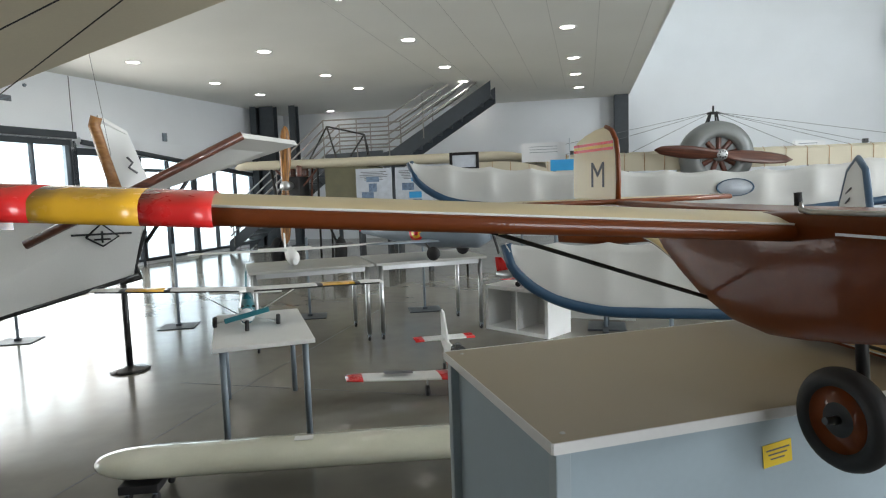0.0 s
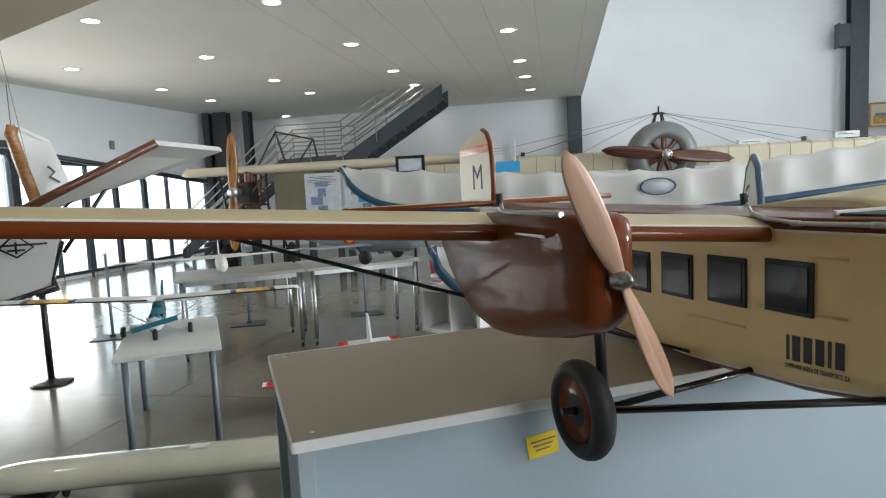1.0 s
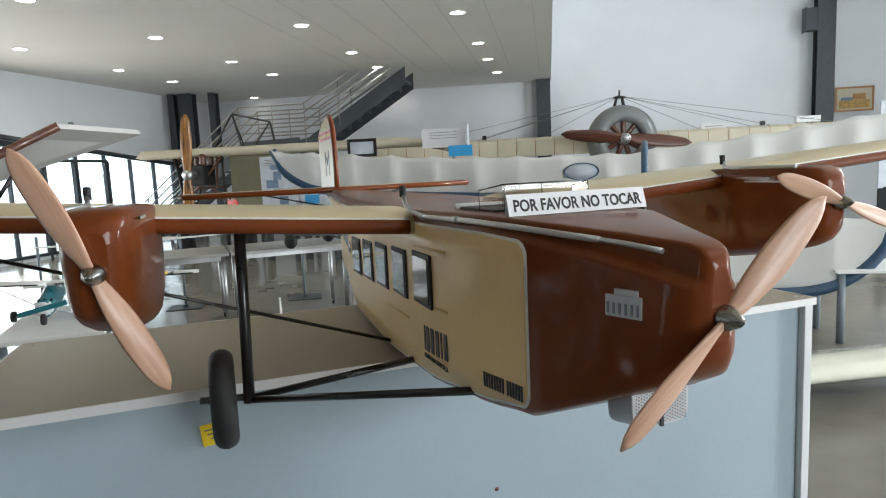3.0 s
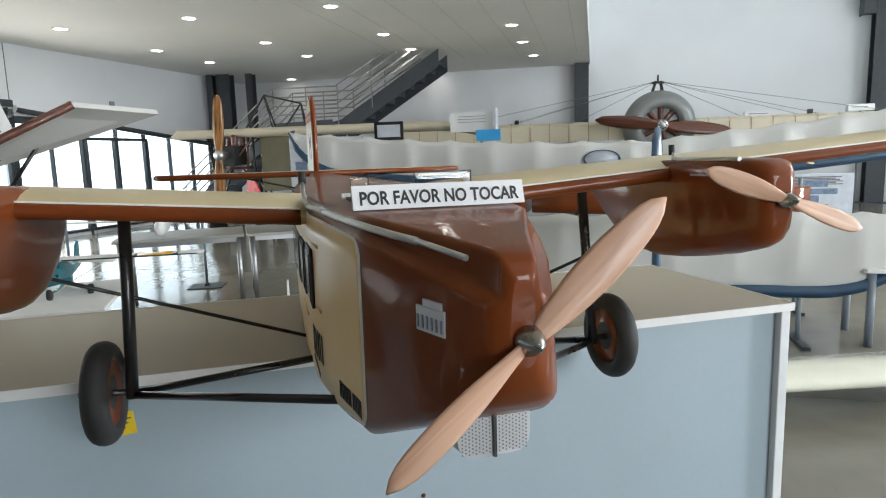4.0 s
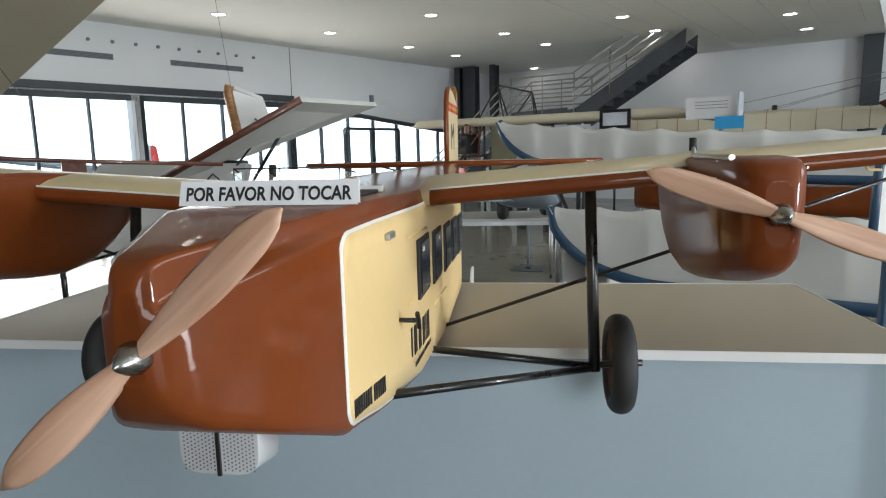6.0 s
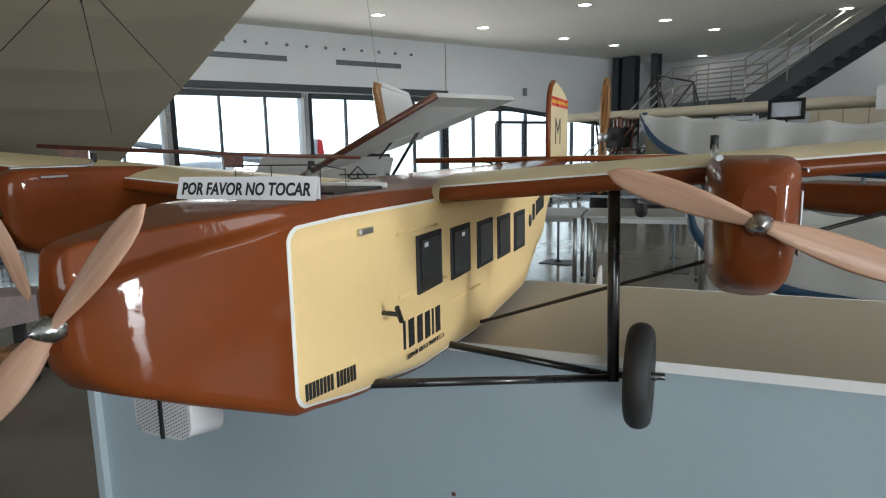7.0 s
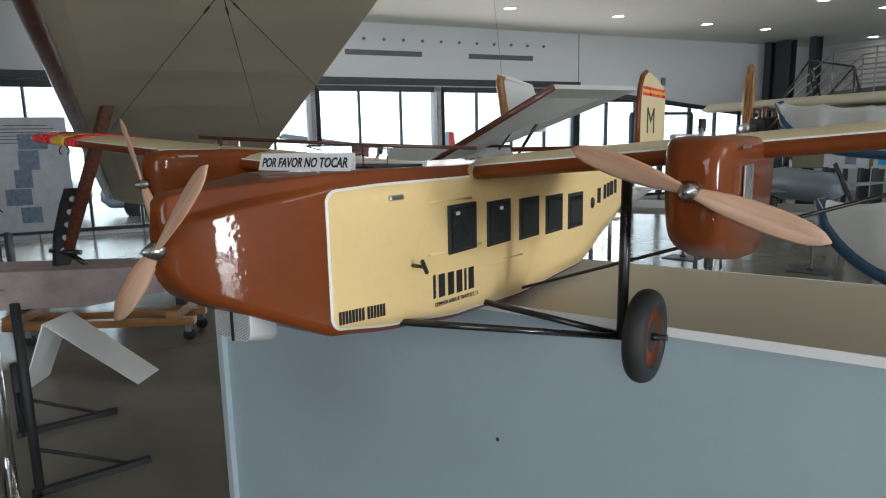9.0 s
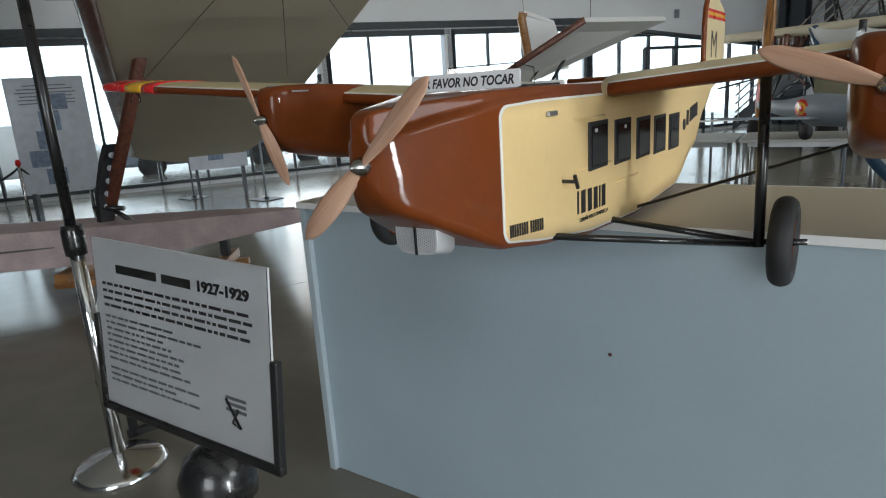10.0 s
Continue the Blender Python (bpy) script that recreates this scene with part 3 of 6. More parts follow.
part("cockpit_rim", box((0.19, 0.16, 0.006), (CU, 0.092, 1.5005), bevel=0.002), BLACK_MATT, plane, "dark cockpit opening")

# tail
fin_out = [(2.01, 1.50), (2.005, 1.60), (2.01, 1.72), (2.025, 1.79), (2.06, 1.835), (2.11, 1.855), (2.18, 1.85), (2.28, 1.83), (2.37, 1.80), (2.405, 1.765), (2.41, 1.66), (2.41, 1.53), (2.38, 1.505)]
FIN_U = 0.002


def plate_outline(outline, th, axis, at):
    """A thin solid with a rounded rim from an outline of pairs."""
    c = Vector((sum(p[0] for p in outline) / len(outline), sum(p[1] for p in outline) / len(outline)))
    secs = []
    for k, off in ((0.992, -0.5), (1.0, -0.28), (1.0, 0.28), (0.992, 0.5)):
        ring = []
        for p in outline:
            q = c + (Vector(p) - c) * k
            ring.append((at + off * th, q.x, q.y) if axis == "x" else (q.x, q.y, at + off * th))
        secs.append(ring)
    return loft(secs, smooth=False)


fin = part("fin", plate_outline(fin_out, 0.022, "x", FIN_U), CREAM_PALE, plane, "cream tail fin with coloured bands")
part("fin_edge", tube([(FIN_U, p[0] - 0.004, p[1]) for p in fin_out[:6]], 0.012, 8), BROWN, fin, "chestnut leading edge")
for sd in (-1, 1):
    for k, m in ((0, RED), (1, YELLOW), (2, RED)):
        z = 1.782 - 0.014 * k
        part("tail_band", box((0.001, 0.372, 0.013), (FIN_U + sd * 0.0118, 2.213, z), (0, 0, 0)), m, fin)
    text_part("tail_letter", "M", 0.175, INK, fin, Matrix.Translation((FIN_U + sd * 0.0115, 2.09 if sd > 0 else 2.24, 1.575)) @ pose(0, 0, 0, 90, 0, 90 * sd), width=0.12)
stab_out = [(-0.69, 2.09), (-0.66, 2.03), (-0.35, 2.00), (0.0, 1.99), (0.35, 2.03), (0.68, 2.08), (0.71, 2.14), (0.66, 2.21), (0.4, 2.27), (0.0, 2.30), (-0.4, 2.25), (-0.65, 2.18)]
stab = part("tailplane", plate_outline(stab_out, 0.022, "z", 1.508), CREAM_PALE, plane, "cream tailplane with chestnut edge")
part("tailplane_edge", tube([(p[0], p[1] - 0.004, 1.508) for p in [stab_out[-1]] + stab_out[:8]], 0.0125, 8), BROWN, stab, "chestnut leading edge")
for s in (-1, 1):
    part("tail_brace", tube([(CU + s * 0.05, 2.05, 1.43), (CU + s * 0.35, 2.1, 1.5)], 0.004, 6), BLACK, plane)


# lettering on both flanks: plain bars for trade names and the registration
def blocks(name, sd, v0, v1, z0, z1, widths, slant=0.0, gap=0.25):
    """One bar for each letter from v0 to v1; a width of 0 is a space between words."""
    full = [w if w else 0.7 for w in widths]
    k = (v1 - v0) / sum(full)
    v = v0
    for w, f in zip(widths if sd > 0 else widths[::-1], full if sd > 0 else full[::-1]):
        m = v + f * k / 2
        z = (z0 + z1) / 2 + slant * (m - v0) / (v1 - v0)
        if w:
            part(name, box((0.0012, f * k - gap * k, z1 - z0), (CU + sd * (side_u(m, z) + 0.0028), m, z)), INK, plane)
        v += f * k


for sd in (-1, 1):
    lo, hi = (0.112, 0.272) if sd > 0 else (0.107, 0.232)
    blocks("name_block", sd, lo, hi, 1.224, 1.274, (0.55, 1, 1, 1, 0.55, 1), -0.006, 0.28)
    blocks("registration_block", sd, 1.08, 1.36, 1.335, 1.385, (1.2, 0, 1, 1, 1, 1), 0.02)
    blocks("type_block", sd, -0.137, -0.026, 1.226, 1.250, (1,) * 8 + (0,) + (1,) * 6, -0.005, 0.22)
    v = lo if sd > 0 else hi
    text_part("small_line", "COMPAÑIA AEREA DE TRANSPORTE, S.A.", 0.013, INK, plane, Matrix.Translation((CU + sd * (side_u(0.2, 1.21) + 0.0032), v, 1.207 if sd > 0 else 1.203)) @ pose(0, 0, 0, 90, 0, 90 * sd) @ pose(0, 0, 0, 0, 0, -2.5 * sd), width=hi - lo + 0.015)

# the card on the nose
card = thing("notice_card", "folded white card with a printed request, standing on the model's nose", "sign", AX @ pose(0.017, -0.082, 1.500))
bm = box((0.246, 0.0012, 0.034), (0, -0.006, 0.016), (-18, 0, 0))
box((0.246, 0.0012, 0.030), (0, 0.002, 0.016), (-3, 0, 0), bm=bm)
part("card", bm, PAPER, card)
text_part("lettering", "POR FAVOR NO TOCAR", 0.026, INK, card, pose(-0.114, -0.0099, 0.0065, 72, 0, 0), width=0.228, extrude=0.0006, bold=0.0006)

# ---- pedestal ----
PED_AT = pose(1.170, 1.788, 0, 0, 0, 17.75)
ped = thing("display_pedestal", "grey laminate display plinth with a beige board top and white edging", "plinth", PED_AT)
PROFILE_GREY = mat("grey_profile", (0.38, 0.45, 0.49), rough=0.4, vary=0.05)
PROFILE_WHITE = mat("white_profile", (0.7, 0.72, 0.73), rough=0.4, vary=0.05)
LX, LY, PH = 2.285, 0.69, 1.13
part("body", box((LX - 0.06, LY - 0.05, PH - 0.02), (0, 0, (PH - 0.02) / 2), bevel=0.004), PED_GREY, ped, "grey laminate body")
part("top_board", box((LX, LY, 0.018), (0, 0, PH - 0.009), bevel=0.002), PED_TOP, ped, "beige board top")
for a, b, c, d in ((0, -LY / 2 - 0.0015, LX, 0.003), (0, LY / 2 + 0.0015, LX, 0.003), (-LX / 2 - 0.0015, 0, 0.003, LY), (LX / 2 + 0.0015, 0, 0.003, LY)):
    part("edge_strip", box((c, d, 0.022), (a, b, PH - 0.010)), WHITE, ped, "white edge strip")
for sx in (-1, 1):
    for sy in (-1, 1):
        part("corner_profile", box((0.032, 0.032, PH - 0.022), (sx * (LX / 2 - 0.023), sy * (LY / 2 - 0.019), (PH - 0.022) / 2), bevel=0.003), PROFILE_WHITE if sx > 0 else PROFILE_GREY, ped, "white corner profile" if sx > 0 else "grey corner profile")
        part("screw", lathe([(0.0, 0.0), (0.006, 0.0), (0.005, 0.0015), (0.0, 0.0018)], 12), ALU, ped).location = (sx * (LX / 2 - 0.04), sy * (LY / 2 - 0.04), PH)
part("screw", lathe([(0.0, 0.0), (0.006, 0.0), (0.004, 0.002), (0.0, 0.0025)], 12, "y"), MAHOG, ped).location = (0.055, -LY / 2 + 0.024, 0.735)
note = thing("yellow_note", "small yellow paper note stuck on the plinth", "note", PED_AT)
part("paper", box((0.074, 0.001, 0.050), (-0.612, -LY / 2 + 0.0235, 1.020), (0, -6, 0)), STICKER, note)
for k in range(3):
    part("text_bar", box((0.06 - 0.012 * k, 0.0006, 0.003), (-0.612, -LY / 2 + 0.0225, 1.031 - 0.010 * k), (0, -6, 0)), INK_GREY, note)


# ---- white wings with blue rims ----
def rib_wing(name, label, p, q, z0, z1, cornerL, cornerR, dip, rim, th=0.12):
    """A ribbed fabric wing on edge, from p to q, between two heights; its lower corners are rounded."""
    P, Q = Vector((*p, 0)), Vector((*q, 0))
    L, H = (Q - P).length, z1 - z0
    th_m = Matrix.Translation(P) @ pose(0, 0, 0, 0, 0, math.degrees(math.atan2(Q.y - P.y, Q.x - P.x)))
    t = thing(name, label, "aircraft wing", th_m)

    def low(s):
        z = z0
        for c, d in ((cornerL, s), (cornerR, L - s)):
            if c and d < c:
                k = 1 - max(0, d) / c
                z = max(z, z0 + (H * 0.98) * (1 - math.sqrt(max(0, 1 - k ** 2.2))))
        return z
    def droop(s):
        return -dip * (1 - (abs(s - 0.66 * L) / (0.66 * L)) ** 2.2) + 1.1 * dip * max(0, (s / L - 0.6) / 0.4)
    n = int(L / 0.0575)
    rows = []
    bm = bmesh.new()
    for i in range(n + 1):
        s = L * i / n
        lo = low(s) + droop(s)
        sag = 0.042 * abs(math.sin(math.pi * s / 0.46)) ** 0.8
        hi = z1 + droop(s) - sag * 0.8
        ring = []
        for k in range(9):
            f = k / 8
            b = th * 0.5 * math.sin(math.pi * (0.08 + 0.84 * f)) - sag * math.sin(math.pi * f)
            ring.append(bm.verts.new((s, -b, lo + (hi - lo) * f)))
        for k in range(8, -1, -1):
            f = k / 8
            b = th * 0.5 * math.sin(math.pi * (0.08 + 0.84 * f))
            ring.append(bm.verts.new((s, b, lo + (hi - lo) * f)))
        rows.append(ring)
    for a, b in zip(rows, rows[1:]):
        for k in range(len(a)):
            f = bm.faces.new((a[k], b[k], b[(k + 1) % len(a)], a[(k + 1) % len(a)]))
            f.smooth = True
    bm.faces.new(rows[0])
    bm.faces.new(rows[-1][::-1])
    bmesh.ops.recalc_face_normals(bm, faces=bm.faces)
    part("fabric_skin", bm, FABRIC, t, "white doped fabric over ribs")
    pts = [(0, 0, z1 - 0.02 + droop(0))] + [(L * i / 90, 0, low(L * i / 90) + droop(L * i / 90)) for i in range(91)] + [(L, 0, z1 - 0.02 + droop(L))]
    part("rim", tube(pts, rim, 8), BLUE, t, "blue painted rim")
    return t


uw = rib_wing("upper_fabric_wing", "long white ribbed fabric wing with a blue rim, standing on edge", (-0.50, 7.19), (5.75, 5.79), 1.47, 1.90, 0.75, 0.2, 0.22, 0.045)
ov = part("inspection_oval", lathe([(0.0, -0.012), (0.165, -0.012), (0.175, 0.0), (0.165, 0.006), (0.0, 0.006)], 32, "y"), POSTER, uw, "oval grey window with a blue rim")
part("ring", tube([(0.17 * math.cos(0.1963 * k), -0.01, 0.17 * math.sin(0.1963 * k)) for k in range(33)], 0.010, 6), BLUE, ov)
ov.location, ov.scale = (3.41, -0.075, 1.50), (1, 1, 0.5)
rib_wing("lower_fabric_wing", "long white ribbed fabric wing with a blue rim, standing on edge", (0.47, 5.85), (4.95, 4.85), 0.42, 1.06, 1.15, 0.8, 0.0, 0.055)
for k, (x, y, h) in enumerate(((1.6, 6.74, 1.33), (4.6, 6.07, 1.27), (1.9, 5.53, 0.42), (4.1, 5.04, 0.42))):
    tr_ = thing("wing_trestle", "slim grey trestle holding a fabric wing on edge", "trestle", pose(x, y, 0, 0, 0, -12.5), "wing trestles")
    part("post", tube([(0, 0, 0), (0, 0, h)], 0.02, 8), STEEL_GREY, tr_)
    part("foot", box((0.06, 0.5, 0.03), (0, 0, 0.015)), DARK_STEEL, tr_)

# ceiling: downlights, board joints
lamp_rows = [((-6.6, 9.34), (2.58, -0.46), 4), ((-5.94, 11.85), (2.61, -0.46), 4), ((-5.37, 14.37), (2.61, -0.45), 4), ((-4.94, 16.26), (2.6, -0.44), 4), ((-9.0, 6.4), (2.6, -0.45), 5), ((-10.0, 2.4), (2.6, -0.45), 5)]
light0 = thing("downlight", "round recessed ceiling downlight with a white rim", "ceiling lamp", pose(3.33, 17.0, 4.107), "downlights in the ceiling")
part("rim", lathe([(0.115, 0.0), (0.15, 0.0), (0.155, -0.008), (0.14, -0.012), (0.115, -0.010), (0.11, 0.0)], 28), WHITE, light0, "white rim")
part("diffuser", lathe([(0.0, -0.006), (0.118, -0.006), (0.118, -0.001), (0.0, -0.001)], 28), LAMP, light0, "glowing diffuser")
for (x, y), (dx, dy), n in lamp_rows:
    for k in range(n):
        copy_thing(light0, pose(x + dx * k, y + dy * k, 4.107))
copy_thing(light0, pose(-3.9, 20.1, 4.107))
copy_thing(light0, pose(0.6, 19.3, 4.107))
for k in range(7):
    a = E0 + ED * 13 + EN * (0.30 + 0.72 * k)
    jt = part("ceiling_joint", box((17, 0.006, 0.003), (0, 0, 0)), JOINT)
    jt.matrix_world = Matrix.Translation((a.x, a.y, 4.1055)) @ pose(0, 0, 0, 0, 0, math.degrees(math.atan2(ED.y, ED.x)))
    tagged(jt, "narrow joint between ceiling boards", "joint", kind="structure")
edge = part("ceiling_edge_trim", box(((E1 - E0).length + 4, 0.03, 0.66), (0, 0, 0)), WHITE)
mid = (E0 + E1) / 2 - ED * 1.8
edge.matrix_world = Matrix.Translation((mid.x, mid.y, 4.43)) @ pose(0, 0, 0, 0, 0, math.degrees(math.atan2(ED.y, ED.x)))
tagged(edge, "white fascia along the ceiling edge", "trim", kind="structure")

# west glazing
WROT = math.degrees(math.atan2(WD.y, WD.x))


def west_piece(name, s, z, ds, dz, material, inward=-0.06, deep=0.12, label="", parent=None):
    ob = part(name, box((ds, deep, dz), (0, 0, 0), bevel=0.006), material, None, label)
    x, y = on_west(s, inward)
    ob.matrix_world = Matrix.Translation((x, y, z)) @ pose(0, 0, 0, 0, 0, WROT)
    if parent:
        w = ob.matrix_world.copy()
        ob.parent = parent
        ob.matrix_world = w
    return ob


for i, (s0, s1, top, thin) in enumerate(((-8, -1.12, 2.8, 8), (-1.12, 1.7, 2.8, 3), (1.7, 5.35, 2.8, 4), (5.35, 11.75, 2.62, 7))):
    w = west_piece("window_%d" % (i + 1), (s0 + s1) / 2, top - 0.04, s1 - s0 - 0.02, 0.14, DARK_STEEL, label="")
    tagged(w, "tall dark-framed glazed front with bright daylight behind", "window", kind="structure")
    west_piece("window_sill", (s0 + s1) / 2, 0.1, s1 - s0 - 0.02, 0.08, DARK_STEEL, parent=w)
    for k in range(thin + 1):
        sx = s0 + (s1 - s0) * k / thin
        west_piece("mullion", sx, top / 2, 0.19 if k in (0, thin) else 0.04, top, DARK_STEEL, parent=w)
    for k in range(thin):
        sx = s0 + (s1 - s0) * (k + 0.5) / thin
        pn = west_piece("pane", sx, top / 2, (s1 - s0) / thin - 0.05, top - 0.1, PANE, inward=-0.08, deep=0.01, parent=w)
        pn.visible_shadow = False
for s, z, L in ((7.05, 2.2, 0.05), (8.0, 1.1, 0.04), (9.05, 1.1, 0.05)):
    ob = west_piece("door_frame", s, 1.1, 0.06, 2.2, DARK_STEEL, inward=-0.03)
    tagged(ob, "dark steel door post in the glazing", "door frame", kind="structure")
ob = west_piece("door_frame", 8.05, 2.22, 2.0, 0.07, DARK_STEEL, inward=-0.03)
tagged(ob, "dark steel door head in the glazing", "door frame", kind="structure")
# the soffit drops towards the far end
bm = bmesh.new()
A, B, C = on_west(5.4, 0.02), on_west(11.6, 0.02), on_west(11.6, 0.02)
q = [bm.verts.new((A[0], A[1], 2.86)), bm.verts.new((A[0], A[1], 2.72)), bm.verts.new((B[0], B[1], 2.08)), bm.verts.new((B[0], B[1], 2.86))]
f = bm.faces.new(q)
r = bmesh.ops.extrude_face_region(bm, geom=[f])
for e in r["geom"]:
    if isinstance(e, bmesh.types.BMVert):
        e.co += Vector((WN.x, WN.y, 0)) * 0.14
bmesh.ops.recalc_face_normals(bm, faces=bm.faces)
tagged(part("bulkhead", bm, WALL), "white sloping bulkhead over the far glazing", "wall", kind="structure")
bt = part("bulkhead_trim", tube([(A[0] + 0.16 * WN.x, A[1] + 0.16 * WN.y, 2.76), (B[0] + 0.16 * WN.x, B[1] + 0.16 * WN.y, 2.12)], 0.06, 6), DARK_STEEL)
tagged(bt, "dark steel edge of the sloping bulkhead", "trim", kind="structure")
# grey line painted for the change of shade where the wall turns
band = west_piece("wall_turn_line", 5.38, 3.5, 0.02, 1.2, INK_GREY, inward=0.0, deep=0.012)
tagged(band, "thin grey line painted where the wall turns and its shading changes", "joint", kind="structure")
hd = west_piece("window_header", -2.2, 2.9, 15.2, 0.14, DARK_STEEL, inward=0.02, deep=0.1)
tagged(hd, "dark steel beam over the glazing", "beam", kind="structure")

# vent slots and round nozzles on the west wall
for s0, s1 in ((-8.6, -6.9), (-5.9, -4.2), (-3.2, -1.5), (-0.45, 1.28), (2.41, 4.09)):
    t = thing("wall_vent", "long narrow grey air slot in the white wall", "vent", Matrix.Translation((*on_west((s0 + s1) / 2, 0.0), 3.49)) @ pose(0, 0, 0, 0, 0, WROT), "air slots on the wall")
    part("frame", box((s1 - s0, 0.02, 0.11), (0, 0, 0), bevel=0.004), STEEL_GREY, t)
    for k in range(4):
        part("slat", box((s1 - s0 - 0.04, 0.012, 0.008), (0, -0.014, -0.036 + 0.024 * k)), INK_GREY, t)
noz = thing("air_nozzle", "small round grey air nozzle on the white wall", "vent", Matrix.Translation((*on_west(-0.47, 0.0), 3.77)) @ pose(0, 0, 0, 0, 0, WROT), "round nozzles on the wall")
part("ring", lathe([(0.018, 0.0), (0.030, 0.0), (0.033, -0.03), (0.025, -0.05), (0.018, -0.03)], 16, "y"), STEEL_GREY, noz)
part("core", lathe([(0.0, -0.005), (0.018, -0.005), (0.018, -0.02), (0.0, -0.03)], 12, "y"), BLACK_MATT, noz)
for k in range(-9, 12):
    if k:
        copy_thing(noz, Matrix.Translation((*on_west(-0.47 + 0.44 * k, 0.0), 3.77)) @ pose(0, 0, 0, 0, 0, WROT))
t = thing("wall_box", "small grey sensor box on the wall", "sensor", Matrix.Translation((*on_west(8.0, 0.03), 3.03)) @ pose(0, 0, 0, 0, 0, WROT))
part("housing", box((0.12, 0.06, 0.2), bevel=0.01), STEEL_GREY, t)

# outdoor glare beyond the glazing
bd = part("backdrop_west", box((70, 0.05, 9)), BACK)
bd.matrix_world = Matrix.Translation((*on_west(11, -7), 4.2)) @ pose(0, 0, 0, 0, 0, WROT)
tagged(bd, "bright hazy daylight outside", "backdrop", kind="structure")
gr = part("ground_outside", box((60, 60, 0.2), (0, 0, 0)), mat("pale_paving", (0.5, 0.5, 0.48), rough=0.8, vary=0.1, scale=1))
gr.matrix_world = Matrix.Translation((*on_west(0, -32), -0.2)) @ pose(0, 0, 0, 0, 0, WROT)
tagged(gr, "pale paved yard outside", "ground", kind="structure")


def parked_car(s, col, out):
    x, y = on_west(s, -out)
    t = thing("parked_car", "parked car in the glare outside the glazing", "car", Matrix.Translation((x, y, -0.1)) @ pose(0, 0, 0, 0, 0, WROT), "cars parked outside")
    secs = []
    for v, h0, h1, w in ((-2.1, 0.45, 0.7, 0.7), (-1.9, 0.3, 0.85, 0.82), (-1.1, 0.28, 0.95, 0.86), (-0.5, 0.28, 1.42, 0.8), (0.6, 0.28, 1.46, 0.8), (1.4, 0.28, 1.0, 0.86), (1.95, 0.3, 0.9, 0.82), (2.1, 0.5, 0.75, 0.7)):
        secs.append([(v, p[0], p[1]) for p in rounded([(w, h0), (w, (h0 + h1) * 0.55), (w * 0.8, h1), (-w * 0.8, h1), (-w, (h0 + h1) * 0.55), (-w, h0)], [0.1] * 6, 2)])
    part("body", loft(secs), col, t)
    for vx in (-1.3, 1.3):
        part("wheel", lathe([(0.0, -0.1), (0.3, -0.1), (0.32, 0.0), (0.3, 0.1), (0.0, 0.1)], 20, "y"), RUBBER, t).location = (vx, -0.8, 0.32)


for s, c, o in ((-3.5, STEEL_GREY, 4.2), (0.2, POSTER, 4.0), (3.4, STEEL_GREY, 4.3), (-8, WHITE, 4.2)):
    parked_car(s, c, o)

# dark steel columns
for x, y, w, z1 in ((-5.845, 18.6, 0.19, 4.1), (-5.45, 18.6, 0.42, 4.1), (-4.70, 18.6, 0.18, 4.1), (4.90, 18.75, 0.40, 4.1), (12.4, 17.3, 0.46, 8.0)):
    t = thing("steel_column", "dark anthracite steel column from floor to roof", "column", pose(x, y, 0, 0, 0, -10), "steel columns")
    bm = box((w, 0.03, z1), (0, -0.13, z1 / 2))
    box((w, 0.03, z1), (0, 0.13, z1 / 2), bm=bm)
    box((0.03, 0.23, z1), (0, 0, z1 / 2), bm=bm)
    part("profile", bm, DARK_STEEL, t)
    part("base_plate", box((w + 0.15, 0.45, 0.02), (0, 0, 0.01)), DARK_STEEL, t)
t = thing("steel_beam", "dark steel beam end fixed to a column", "beam", pose(12.4, 17.3, 5.2, 0, 0, 170))
part("profile", box((0.30, 0.26, 0.6), (0.36, 0, 0)), DARK_STEEL, t)
part("end_plate", box((0.02, 0.30, 0.66), (0.52, 0, 0)), DARK_STEEL, t)

# ---- stairs ----
st = thing("steel_staircase", "dark steel staircase with pale tubular railing, rising through the ceiling", "stairs", pose(-1.52, 15.78, 0.11, 0, 0, -9.7) @ Matrix.Scale(0.93, 4))
# along +x upwards to the right, landing at 2.5 m
N = 9
RAIL_STEEL = mat("brushed_rail_steel", (0.42, 0.40, 0.38), rough=0.4, metal=0.8, vary=0.1)
for sy in (0.0, 1.15):
    part("stringer", loft([[(x + a, sy + b, z + c) for a, b, c in ((0, -0.02, -0.27), (0, 0.02, -0.27), (0, 0.02, 0.17), (0, -0.02, 0.17))] for x, z in ((-0.3, 2.40), (-0.05, 2.45), (2.65, 4.12))], smooth=False), DARK_STEEL, st, "dark steel stringer")
    part("stringer", loft([[(x + a, sy + b, z + c) for a, b, c in ((0, -0.02, -0.22), (0, 0.02, -0.22), (0, 0.02, 0.14), (0, -0.02, 0.14))] for x, z in ((-4.98, 0.10), (-1.9, 2.45), (-0.3, 2.5))], smooth=False), DARK_STEEL, st, "dark steel stringer")
for k in range(N):
    part("tread", box((0.30, 1.10, 0.04), (0.10 + 0.295 * k, 0.575, 2.50 + 0.183 * k)), DARK_STEEL, st)
    part("riser", box((0.015, 1.10, 0.16), (-0.045 + 0.295 * k, 0.575, 2.41 + 0.183 * k)), DARK_STEEL, st)
for k in range(13):
    part("tread", box((0.28, 1.12, 0.04), (-4.75 + 0.23 * k, 0.575, 0.18 + 0.182 * k)), DARK_STEEL, st)
part("landing", box((1.9, 1.12, 0.06), (-1.0, 0.575, 2.5)), DARK_STEEL, st)
